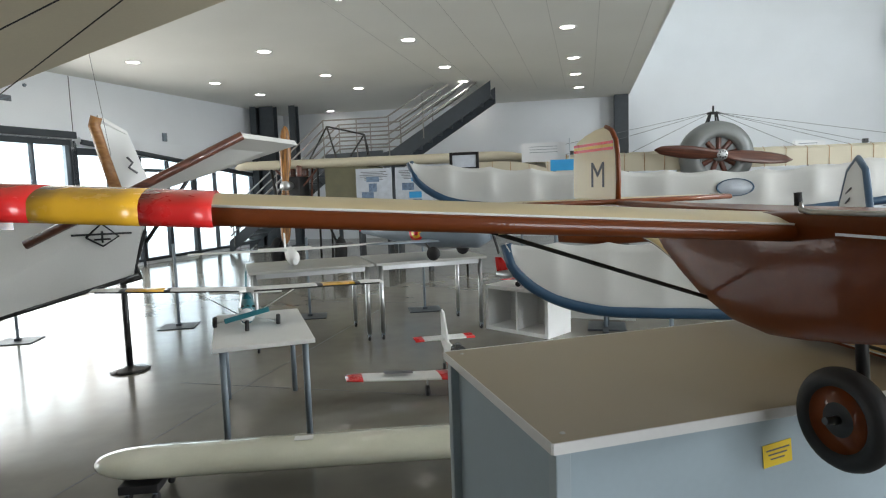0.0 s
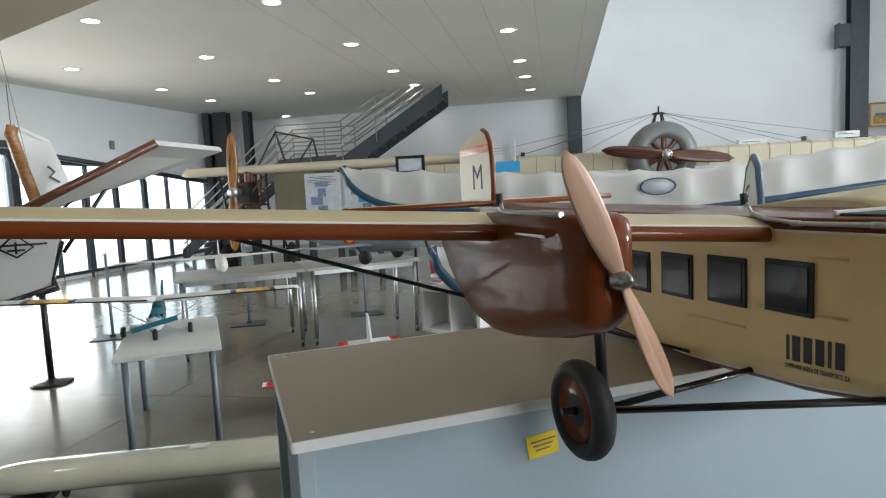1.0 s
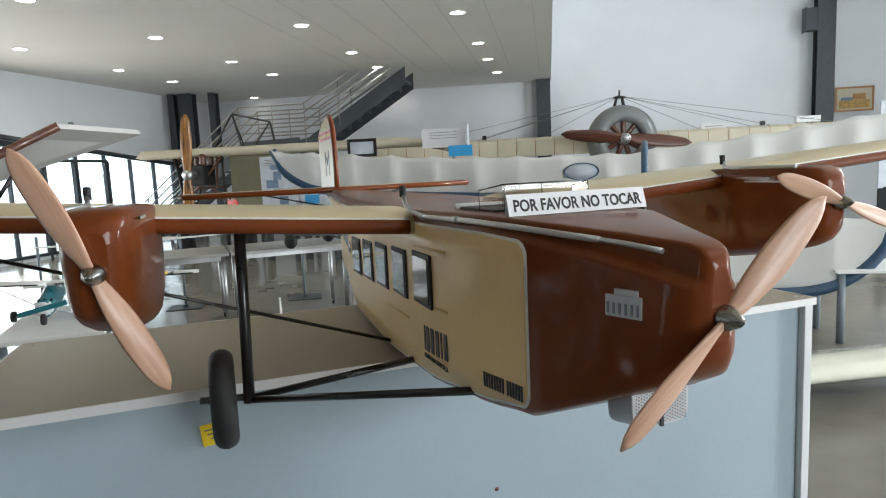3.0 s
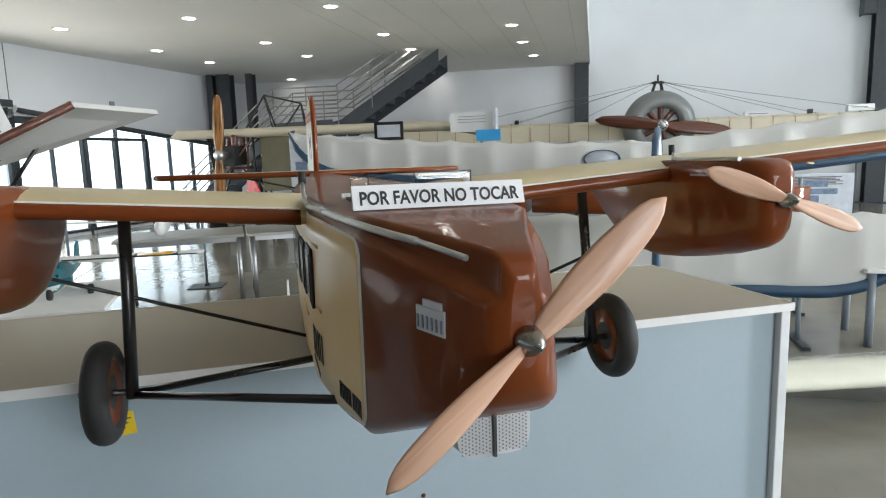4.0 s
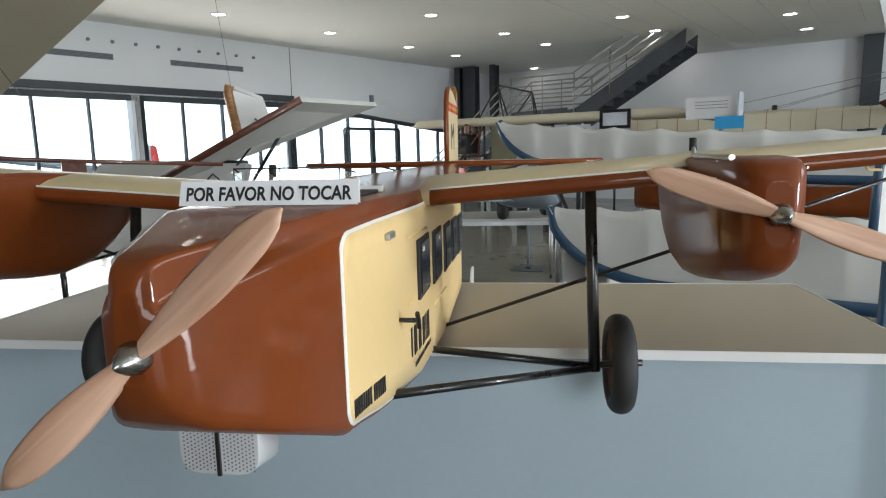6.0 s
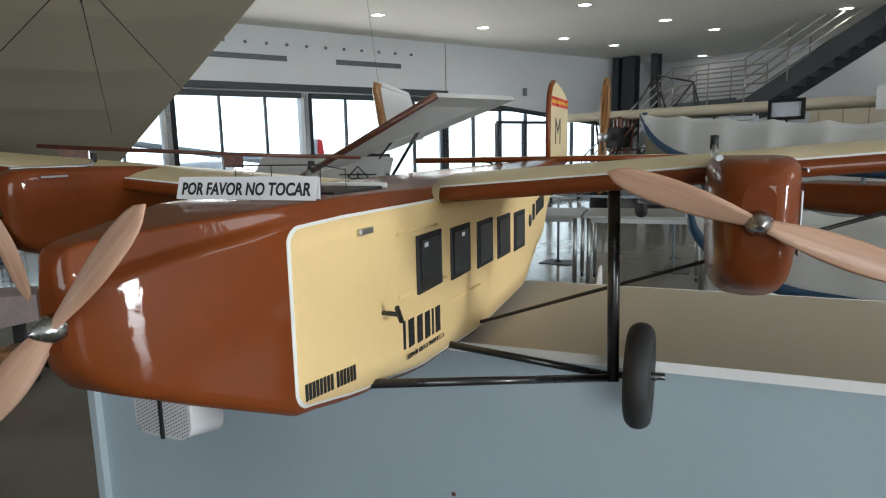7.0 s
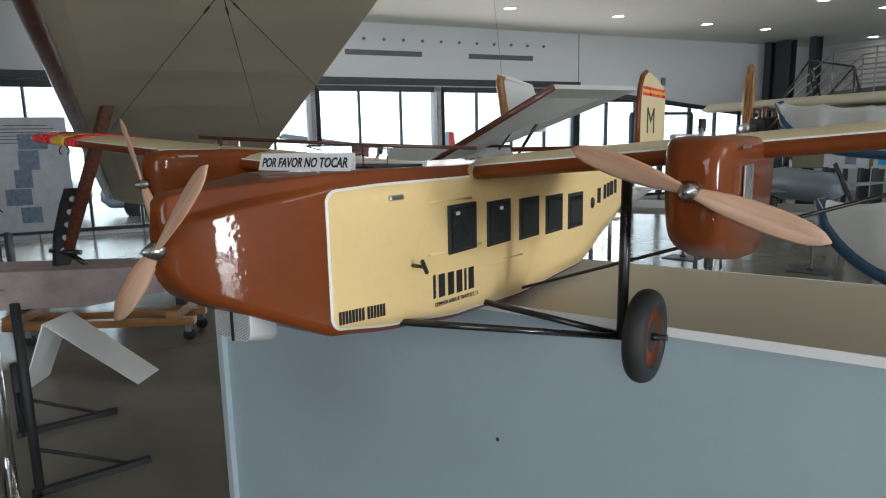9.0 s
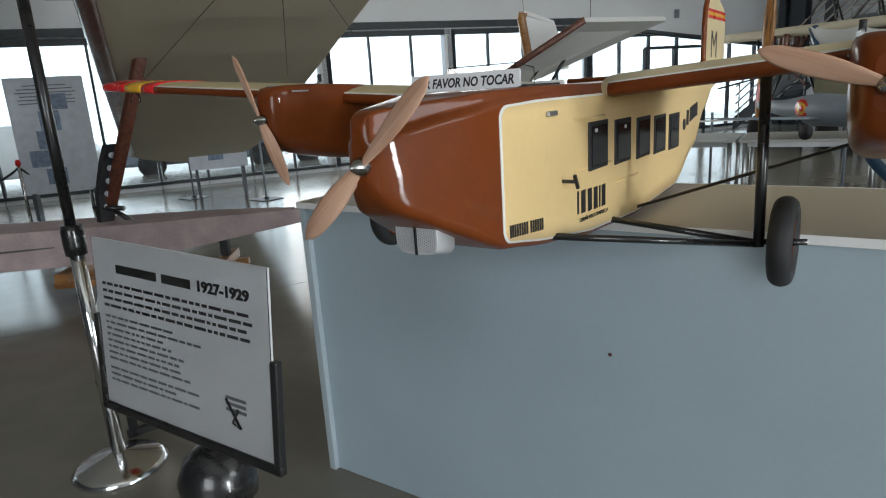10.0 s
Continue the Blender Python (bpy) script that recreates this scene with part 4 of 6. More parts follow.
for sy in (-0.05, 1.2):
    for h in (0.30, 0.53, 0.76, 1.0):
        xe = min(2.4, (1.72 - h) / 0.62)
        part("rail", tube([(-4.9, sy, 0.1 + h), (-1.95, sy, 2.5 + h), (-0.15, sy, 2.5 + h), (xe, sy, 2.53 + h + 0.62 * xe)], 0.022, 8), RAIL_STEEL, st, "dull metal rail")
    for x, z in ((-4.8, 0.2), (-3.4, 1.3), (-1.95, 2.5), (-1.0, 2.5), (-0.1, 2.5), (0.85, 3.0)):
        part("baluster", tube([(x, sy, z - 0.1), (x, sy, z + 1.0)], 0.018, 8), RAIL_STEEL, st)
for x in (-1.8, -0.2):
    part("post", tube([(x, 0.575, -0.117), (x, 0.575, 2.48)], 0.06, 10), DARK_STEEL, st)


# ---- pictures on the north wall ----
def framed(x, y, z, rz, w, h, frame_mat, art, label):
    t = thing("framed_picture", label, "picture", pose(x, y, z, 0, 0, rz))
    bm = bmesh.new()
    for a, b, c, d in ((0, h / 2, w, 0.05), (0, -h / 2, w, 0.05), (-w / 2, 0, 0.05, h), (w / 2, 0, 0.05, h)):
        box((c + 0.05 if c > d else c, 0.04, d + (0 if c > d else -0.05)), (a, 0, b), bm=bm)
    part("frame", bm, frame_mat, t)
    part("print", box((w - 0.03, 0.01, h - 0.03), (0, -0.0, 0)), art, t)
    return t


OCHRE = mat("painted_ochre", (0.45, 0.27, 0.07), rough=0.5, vary=0.4, scale=9)
pic = framed(13.3, 17.3, 3.02, -10, 0.95, 0.62, PLY, FABRIC_BEIGE, "framed painting in warm colours on the white wall")
for w, h, x, z, m in ((0.80, 0.22, 0.0, -0.14, OCHRE), (0.34, 0.16, 0.12, 0.06, PLY), (0.30, 0.10, -0.2, 0.0, POSTER_INK)):
    part("painted_shape", box((w, 0.004, h), (x, -0.008, z)), m, pic)
framed(15.0, 17.0, 3.1, -10, 0.8, 0.6, MAHOG, POSTER, "framed pale print on the white wall")


# ---- small table with a high-wing model ----
# table top colour toned grey to carry its shading at a low angle
TABLE_SHADED = mat("shaded_table_laminate", (0.42, 0.42, 0.39), rough=0.35, vary=0.06)
def leg_table(x, y, rz, L, W, H, leg, wheels, label, name="display_table"):
    t = thing(name, label, "table", pose(x, y, 0, 0, 0, rz), "display tables")
    part("tabletop", box((L, W, 0.03), (0, 0, H - 0.015), bevel=0.005), TABLE_SHADED if wheels else WHITE, t, "laminate top toned grey for its low-angle shading" if wheels else "white laminate top")
    for sx in (-1, 1):
        for sy in (-1, 1):
            px, py = sx * (L / 2 - 0.06), sy * (W / 2 - 0.06)
            lg = part("leg", tube([(px, py, 0.075 if wheels else 0.0), (px, py, H - 0.03)], leg, 12), ALU if wheels else STEEL_GREY, t, "grey tubular leg")
            if wheels:
                part("castor", lathe([(0.0, -0.012), (0.032, -0.012), (0.035, 0.0), (0.032, 0.012), (0.0, 0.012)], 14, "x"), BLACK_MATT, lg, "black castor").location = (px, py + 0.012, 0.035)
                part("fork", box((0.03, 0.03, 0.05), (px, py, 0.06)), STEEL_GREY, lg)
    if wheels:
        for sy in (-1, 1):
            part("apron", box((L - 0.14, 0.03, 0.05), (0, sy * (W / 2 - 0.06), H - 0.055)), ALU, t)
    return t


leg_table(-1.40, 4.36, 20, 0.63, 1.12, 0.66, 0.021, False, "small white table on four grey tubular legs")


def bm_wing(span, chord, th, dihedral=0.0, taper=0.8, u0=0.0, u1=1.0, sd=1, n=9, sweep=0.0):
    secs = []
    for k in range(n):
        f = u0 + (u1 - u0) * k / (n - 1)
        c = chord * (1 - (1 - taper) * f)
        tt = th * (1 - 0.4 * f)
        if f > 0.97:
            tt *= 0.5
            c *= 0.8
        up, lo = [], []
        for i in range(8):
            x = (i / 7) ** 1.5
            yt = tt * (1.9 * math.sqrt(x) - 1.2 * x - 0.7 * x * x)
            up.append((sd * f * span / 2, -c * 0.35 + c * x + sweep * f, dihedral * f + yt * 0.8))
            lo.append((sd * f * span / 2, -c * 0.35 + c * x + sweep * f, dihedral * f - yt * 0.25))
        ring = up + lo[::-1][1:-1]
        secs.append(ring if sd > 0 else ring)
    return loft(secs)


def fuselage(rows, n=12):
    """rows: y, half width, z bottom, z top."""
    secs = []
    for y, w, z0, z1 in rows:
        secs.append([(w * math.cos(2 * math.pi * k / n), y, (z0 + z1) / 2 + (z1 - z0) / 2 * math.sin(2 * math.pi * k / n)) for k in range(n)])
    return loft(secs)


m1 = thing("high_wing_model", "white and yellow high-wing model aeroplane with a teal nose", "model aircraft", pose(-1.51, 4.40, 0.662, 0, 2.4, 19))
part("fuselage", fuselage([(-0.22, 0.05, 0.06, 0.16), (-0.18, 0.055, 0.04, 0.18), (0.0, 0.055, 0.04, 0.24), (0.15, 0.05, 0.05, 0.24), (0.3, 0.035, 0.08, 0.18), (0.6, 0.015, 0.12, 0.17)]), [TEAL], m1, "teal fuselage")
for k in range(6):
    part("checker", box((0.018, 0.002, 0.018), (-0.045 + 0.018 * k, -0.205 + 0.004 * (k % 2), 0.15 + 0.018 * (k % 2)), (20, 0, 0)), BLACK if k % 2 else WHITE, m1)
part("cowling", lathe([(0.0, -0.235), (0.045, -0.232), (0.056, -0.2), (0.056, -0.17)], 16, "y"), WHITE, m1, "white cowling").location = (0, 0, 0.11)
for sd in (-1, 1):
    w = part("wing", bm_wing(1.98, 0.27, 0.035, 0.03, 0.9, sd=sd), WHITE, m1, "white wing")
    w.location = (0, 0, 0.25)
    for a, b, mt in ((0.50, 0.54, BLACK), (0.54, 0.78, YELLOW), (0.78, 0.82, BLACK)):
        bd_ = part("wing_band", bm_wing(1.98, 0.274, 0.038, 0.03, 0.9, a, b, sd, 3), mt, w)
    part("edge_line", box((0.9, 0.004, 0.01), (sd * 0.5, -0.094, 0.02), (0, -1.7 * sd, 0)), BLACK, w)
    part("strut", tube([(sd * 0.05, 0.02, 0.07), (sd * 0.36, 0.02, 0.26)], 0.004, 6), WHITE, m1)
    part("gear_leg", tube([(sd * 0.05, -0.05, 0.06), (sd * 0.20, -0.05, 0.035)], 0.008, 6), WHITE, m1)
    part("wheel", lathe([(0.0, -0.012), (0.036, -0.014), (0.04, 0.0), (0.036, 0.014), (0.0, 0.012)], 18, "x"), RUBBER, m1).location = (sd * 0.215, -0.05, 0.039)
part("wheel", lathe([(0.0, -0.012), (0.036, -0.014), (0.04, 0.0), (0.036, 0.014), (0.0, 0.012)], 18, "x"), RUBBER, m1).location = (0, -0.23, 0.04)
part("nose_leg", tube([(0, -0.21, 0.04), (0, -0.19, 0.1)], 0.006, 6), ALU, m1)
part("propeller", box((0.3, 0.008, 0.034), (0, -0.245, 0.115), (0, -14, 0), 0.003), TEAL, m1, "teal propeller")
part("fin", plate_outline([(0.42, 0.14), (0.5, 0.3), (0.58, 0.32), (0.62, 0.15)], 0.012, "x", 0), TEAL, m1)
part("tailplane", box((0.55, 0.14, 0.012), (0, 0.55, 0.16), bevel=0.004), WHITE, m1)

# ---- rolling tables with models ----
leg_table(-0.40, 7.08, 20.5, 1.25, 0.86, 0.83, 0.024, True, "long table with a shade-toned top on four metal legs with castors", "rolling_table")
leg_table(-1.60, 6.64, 20.5, 1.25, 0.86, 0.83, 0.024, True, "long table with a shade-toned top on four metal legs with castors", "rolling_table")
m2 = thing("white_glider_model", "white model aeroplane with long wings lying on the table", "model aircraft", pose(-1.75, 6.55, 0.83, 0, 0, 20))
part("fuselage", fuselage([(-0.5, 0.02, 0.06, 0.12), (-0.35, 0.06, 0.03, 0.19), (0.0, 0.06, 0.02, 0.2), (0.4, 0.03, 0.06, 0.14), (0.75, 0.015, 0.09, 0.13)]), WHITE, m2)
for sd in (-1, 1):
    part("wing", bm_wing(2.0, 0.24, 0.03, 0.02, 0.8, sd=sd), WHITE, m2).location = (0, -0.05, 0.16)
part("tailplane", box((0.6, 0.14, 0.012), (0, 0.7, 0.12), bevel=0.004), WHITE, m2)
part("fin", plate_outline([(0.55, 0.1), (0.66, 0.3), (0.74, 0.3), (0.78, 0.1)], 0.012, "x", 0), WHITE, m2)
part("text_bar", box((0.24, 0.1, 0.002), (0.55, 0.0, 0.196), (0, -1, 0)), INK_GREY, m2)
m3 = thing("grey_warbird_model", "grey model aeroplane with a roundel and a red tail", "model aircraft", pose(-0.30, 6.95, 0.83, 0, 0, 60) @ Matrix.Scale(1.25, 4))
part("fuselage", fuselage([(-0.62, 0.04, 0.16, 0.26), (-0.5, 0.09, 0.09, 0.31), (0.0, 0.09, 0.08, 0.34), (0.4, 0.05, 0.14, 0.28), (0.75, 0.02, 0.2, 0.27)]), STEEL_GREY, m3, "grey fuselage")
for sd in (-1, 1):
    part("wing", bm_wing(1.7, 0.32, 0.04, 0.05, 0.6, sd=sd), STEEL_GREY, m3, "grey wing").location = (0, -0.05, 0.14)
    part("wheel", lathe([(0.0, -0.02), (0.055, -0.02), (0.06, 0.0), (0.055, 0.02), (0.0, 0.02)], 18, "x"), RUBBER, m3).location = (sd * 0.25, -0.2, 0.06)
    part("gear_leg", tube([(sd * 0.25, -0.2, 0.06), (sd * 0.25, -0.12, 0.15)], 0.01, 6), BLACK, m3)
    for r, mt, o in ((0.075, RED, 0.0), (0.05, YELLOW, 0.002), (0.025, RED, 0.004)):
        part("roundel", lathe([(0.0, 0.0), (r, 0.0), (r, 0.002), (0.0, 0.002)], 20, "x"), mt, m3).location = (sd * (0.083 + o), 0.08, 0.22)
part("fin", plate_outline([(0.55, 0.24), (0.66, 0.42), (0.76, 0.42), (0.78, 0.22)], 0.014, "x", 0), RED, m3, "red fin")
part("propeller", box((0.4, 0.01, 0.03), (0, -0.64, 0.21), (0, 60, 0), 0.003), BLACK, m3)

# ---- white cube shelf with a red and silver jet ----
sh = thing("cube_shelf", "low white two-compartment cube shelf standing on the floor", "shelf", pose(0.76, 6.80, 0, 0, 0, -43))
W_, D_, H_ = 0.84, 0.42, 0.50
for a, b in (((W_, D_, 0.04), (0, 0, H_ - 0.02)), ((W_, D_, 0.04), (0, 0, 0.02)), ((0.04, D_, H_ - 0.082), (-W_ / 2 + 0.02, 0, H_ / 2)), ((0.04, D_, H_ - 0.082), (W_ / 2 - 0.02, 0, H_ / 2)), ((0.02, D_ - 0.02, H_ - 0.082), (0, 0.005, H_ / 2)), ((W_ - 0.082, 0.006, H_ - 0.082), (0, D_ / 2 - 0.02, H_ / 2))):
    part("board", box(a, b, bevel=0.002), WHITE, sh)
jet = thing("jet_model", "silver and red model jet standing on the white shelf", "model aircraft", pose(0.76, 6.80, 0.50, 0, 0, 60))
part("fuselage", fuselage([(-0.38, 0.012, 0.09, 0.12), (-0.28, 0.045, 0.06, 0.15), (0.0, 0.06, 0.05, 0.19), (0.2, 0.05, 0.06, 0.17), (0.36, 0.03, 0.08, 0.14)]), ALU, jet)
for sd in (-1, 1):
    part("wing", bm_wing(0.75, 0.2, 0.02, 0.02, 0.5, sd=sd, sweep=0.1), RED, jet).location = (0, 0, 0.09)
part("fin", plate_outline([(0.18, 0.15), (0.3, 0.3), (0.38, 0.3), (0.36, 0.14)], 0.01, "x", 0), RED, jet)
for x, y in ((-0.12, 0.05), (0.12, 0.05), (0, -0.22)):
    part("wheel", lathe([(0.0, -0.01), (0.03, -0.01), (0.03, 0.01), (0.0, 0.01)], 14, "x"), RUBBER, jet).location = (x, y, 0.03)
    part("gear_leg", tube([(x, y, 0.03), (x * 0.6, y, 0.09)], 0.006, 6), ALU, jet)
pn = thing("leaning_board", "plain white board leaning behind the shelf", "panel", pose(1.66, 7.25, 0, 0, 0, -20))
part("board", box((0.78, 0.02, 0.5), (0, 0, 0.25), bevel=0.003), WHITE, pn)

# ---- red and white low-wing model on the floor ----
m4 = thing("low_wing_model", "white and red low-wing model aeroplane standing on the floor", "model aircraft", pose(0.02, 4.80, 0, 0, 0, 14))
part("fuselage", fuselage([(-0.5, 0.05, 0.12, 0.24), (-0.3, 0.075, 0.1, 0.28), (0.0, 0.075, 0.1, 0.30), (0.3, 0.05, 0.15, 0.28), (0.68, 0.02, 0.24, 0.3)]), WHITE, m4, "white fuselage")
part("canopy", fuselage([(-0.16, 0.02, 0.24, 0.27), (-0.05, 0.055, 0.24, 0.36), (0.12, 0.055, 0.24, 0.36), (0.24, 0.02, 0.25, 0.29)]), DARK_GLASS, m4, "dark canopy")
part("nose_flash", fuselage([(-0.51, 0.052, 0.118, 0.242), (-0.3, 0.078, 0.098, 0.2), (0.1, 0.078, 0.1, 0.18), (0.4, 0.045, 0.16, 0.2)]), RED, m4, "red flash")
for sd in (-1, 1):
    w = part("wing", bm_wing(1.8, 0.28, 0.035, 0.06, 0.75, sd=sd), WHITE, m4, "white wing")
    w.location = (0, -0.02, 0.13)
    part("tip_band", bm_wing(1.8, 0.284, 0.04, 0.06, 0.75, 0.86, 1.0, sd, 4), RED, w, "red tip")
    part("root_band", bm_wing(1.8, 0.284, 0.04, 0.06, 0.75, 0.1, 0.2, sd, 3), RED, w, "red root")
    part("text_bar", box((0.22, 0.08, 0.002), (sd * 0.5, 0.02, 0.072), (0, -4 * sd, 0)), INK_GREY, w)
    part("wheel", lathe([(0.0, -0.014), (0.04, -0.014), (0.044, 0.0), (0.04, 0.014), (0.0, 0.014)], 16, "x"), RUBBER, m4).location = (sd * 0.28, -0.03, 0.043)
    part("gear_leg", tube([(sd * 0.28, -0.03, 0.045), (sd * 0.28, -0.03, 0.13)], 0.007, 6), ALU, m4)
st4 = part("tailplane", box((0.52, 0.14, 0.014), (0, 0.6, 0.29), bevel=0.005), WHITE, m4)
for sd in (-1, 1):
    part("tip_band", box((0.08, 0.144, 0.017), (sd * 0.225, 0.6, 0.29), bevel=0.005), RED, st4)
part("fin", plate_outline([(0.42, 0.28), (0.58, 0.52), (0.66, 0.53), (0.68, 0.27)], 0.016, "x", 0), WHITE, m4, "white fin")
part("tail_wheel", lathe([(0.0, -0.01), (0.03, -0.01), (0.03, 0.01), (0.0, 0.01)], 14, "x"), RUBBER, m4).location = (0, 0.62, 0.03)
part("tail_leg", tube([(0, 0.62, 0.03), (0, 0.6, 0.26)], 0.006, 6), ALU, m4)

# ---- ivory sailplane wing on dollies ----
iv = thing("sailplane_wing", "glossy ivory sailplane wing lying on low dollies", "aircraft wing", pose(-1.93, 3.08, 0.10, 0, 0, 6.5))
secs = []
for k in range(40):
    s = 7.2 * (k / 39) ** 1.6
    c = 0.40 * min(1, math.sqrt(max(0.015, 1 - (1 - min(1, s / 0.3)) ** 2))) + 0.02 * s
    th = 0.14 * min(1, math.sqrt(max(0.02, 1 - (1 - min(1, s / 0.25)) ** 2)))
    secs.append([(s, 0.10 + 0.5 * c * math.cos(a) + 0.06 * s * 0, 0.10 + 0.5 * th * math.sin(a) * (1.0 if math.cos(a) < 0 else 1 - 0.75 * math.cos(a))) for a in [2 * math.pi * q / 20 for q in range(20)]])
part("skin", loft(secs), GLOSS_IVORY, iv, "glossy ivory gelcoat skin")
part("aileron_gap", tube([(2.2, 0.235, 0.135), (6.9, 0.285, 0.135)], 0.003, 6), INK_GREY, iv, "thin dark hinge line")
for px in (1.1, 2.9, 4.8):
    part("tape_patch", box((0.10, 0.07, 0.002), (px, 0.07, 0.1705), (-3, 0, 0)), WHITE, iv, "small white tape patch")
for px in (0.27, 3.4, 6.6):
    d = thing("wing_dolly", "low black dolly under the ivory wing", "dolly", pose(-1.93, 3.08, 0, 0, 0, 6.5) @ pose(px, 0.1, 0), "wing dollies")
    part("bar", box((0.2, 0.34, 0.045), (0, 0, 0.105), bevel=0.006), BLACK_MATT, d)
    for sx in (-1, 1):
        for sy in (-1, 1):
            part("castor", lathe([(0.0, -0.012), (0.03, -0.012), (0.034, 0.0), (0.03, 0.012), (0.0, 0.012)], 14, "x"), BLACK_MATT, d).location = (sx * 0.07, sy * 0.12, 0.035)
            part("fork", box((0.02, 0.03, 0.05), (sx * 0.07, sy * 0.12, 0.068)), STEEL_GREY, d)

# ---- stands and barrier posts ----
def plate_stand(x, y, h, rz=0):
    t = thing("label_stand", "slim grey post on a dark square base plate", "stand", pose(x, y, 0, 0, 0, rz), "label stands")
    part("base", box((0.42, 0.36, 0.012), (0, 0, 0.006), bevel=0.002), DARK_STEEL, t, "dark square base plate")
    part("post", tube([(0, 0, 0.01), (0, 0, h)], 0.017, 10), STEEL_GREY, t)
    part("socket", box((0.06, 0.06, 0.03), (0, 0, 0.025), bevel=0.005), DARK_STEEL, t)
    return t


for x, y in ((-3.43, 7.49), (-5.04, 6.92), (-1.9, 7.87), (-0.44, 8.13), (-7.2, 4.0), (-8.6, 3.3), (0.9, 8.6)):
    plate_stand(x, y, 1.02, 10)
bp_ = thing("barrier_post", "black barrier post on a round black base", "post", pose(-3.06, 5.63, 0))
part("base", lathe([(0.0, 0.0), (0.17, 0.0), (0.175, 0.012), (0.15, 0.022), (0.05, 0.032), (0.03, 0.05), (0.0, 0.05)], 28), BLACK, bp_, "round black base")
part("post", tube([(0, 0, 0.03), (0, 0, 0.95)], 0.028, 14), BLACK, bp_)
part("collar", lathe([(0.0, 0.93), (0.036, 0.93), (0.036, 1.0), (0.03, 1.01), (0.0, 1.01)], 16), BLACK_MATT, bp_)

# ---- white light aircraft with a V of tail surfaces ----
wp = thing("white_light_aircraft", "white light aircraft with wooden leading edges, tail towards the hall", "aircraft", pose(0, 0, 0))


def quad_plate(pts, th):
    v = [Vector(p) for p in pts]
    n = (v[1] - v[0]).cross(v[2] - v[0]).normalized() * th / 2
    bm = bmesh.new()
    a = [bm.verts.new(p + n) for p in v]
    b = [bm.verts.new(p - n) for p in v]
    bm.faces.new(a)
    bm.faces.new(b[::-1])
    for k in range(len(v)):
        bm.faces.new((a[k], b[k], b[(k + 1) % len(v)], a[(k + 1) % len(v)]))
    bmesh.ops.recalc_face_normals(bm, faces=bm.faces)
    return bm


fn = part("fin", quad_plate([(-3.44, 6.08, 2.36), (-3.40, 6.06, 2.38), (-3.43, 6.64, 2.27), (-3.25, 6.70, 1.70), (-3.22, 6.0, 1.66)], 0.05), WHITE, wp, "white fin")
part("hanging_cable", tube([(-3.25, 5.95, 2.0), (-3.5, 5.9, 4.1)], 0.002, 6), INK_GREY, fn)
part("fin_edge", tube([(-3.22, 5.98, 1.6), (-3.36, 6.03, 2.0), (-3.45, 6.06, 2.30), (-3.42, 6.06, 2.38)], 0.055, 8), PLY, fn, "varnished wooden leading edge")
tp = part("tailplane", quad_plate([(-3.15, 4.6, 1.29), (-1.70, 5.12, 2.07), (-1.54, 6.21, 2.08), (-3.1, 6.0, 1.60)], 0.05), FABRIC, wp, "white tailplane")
part("tailplane_edge", tube([(-3.2, 4.58, 1.27), (-1.70, 5.12, 2.07)], 0.035, 8), MAHOG, tp, "varnished wooden leading edge")
part("brace", tube([(-2.3, 5.6, 1.84), (-2.75, 5.5, 1.2)], 0.018, 8), BLACK, wp)
part("brace", tube([(-2.3, 5.3, 1.82), (-2.85, 5.45, 1.45)], 0.012, 8), BLACK, wp)
part("top_edge", tube([(-4.3, 4.98, 1.515), (-2.75, 5.53, 1.50)], 0.02, 8), BLACK, wp, "black upper edge")
part("fuselage", quad_plate([(-4.3, 5.0, 1.5), (-2.75, 5.55, 1.48), (-2.85, 5.45, 0.92), (-4.8, 4.5, 0.35)], 0.16), FABRIC, wp, "white fabric tail boom")
part("rear_edge", tube([(-2.80, 5.45, 0.92), (-4.8, 4.45, 0.35)], 0.025, 8), BLACK, wp, "black lower edge")
part("hinge", tube([(-2.75, 5.5, 1.3), (-2.82, 5.42, 1.0), (-2.74, 5.35, 0.9), (-2.9, 5.3, 0.86)], 0.018, 8), BLACK, wp)
for a, b in (((-3.6, 5.18, 1.30), (-3.1, 5.33, 1.31)), ((-3.5, 5.2, 1.22), (-3.2, 5.30, 1.225))):
    part("text_bar", tube([a, b], 0.012, 4), INK_GREY, wp)
for pts in ([(-3.14, 5.25, 1.27), (-3.02, 5.29, 1.385), (-2.90, 5.33, 1.27), (-3.02, 5.29, 1.19), (-3.14, 5.25, 1.27)], [(-3.24, 5.21, 1.295), (-2.80, 5.36, 1.295)], [(-3.02, 5.29, 1.32), (-3.02, 5.29, 1.22)], [(-3.08, 5.27, 1.25), (-2.96, 5.31, 1.25)]):
    part("logo_line", tube(pts, 0.009, 5), INK, wp)
part("fin_mark", tube([(-3.28, 6.3, 2.0), (-3.28, 6.4, 1.95), (-3.27, 6.3, 1.9), (-3.27, 6.45, 1.85)], 0.012, 5), INK_GREY, fn)
part("leg", tube([(-2.82, 5.42, 0.95), (-3.06, 5.63, 1.0)], 0.02, 8), BLACK, wp)
part("wheel_leg", tube([(-4.6, 4.6, 0.4), (-4.6, 4.6, 0.0)], 0.03, 8), BLACK, wp)

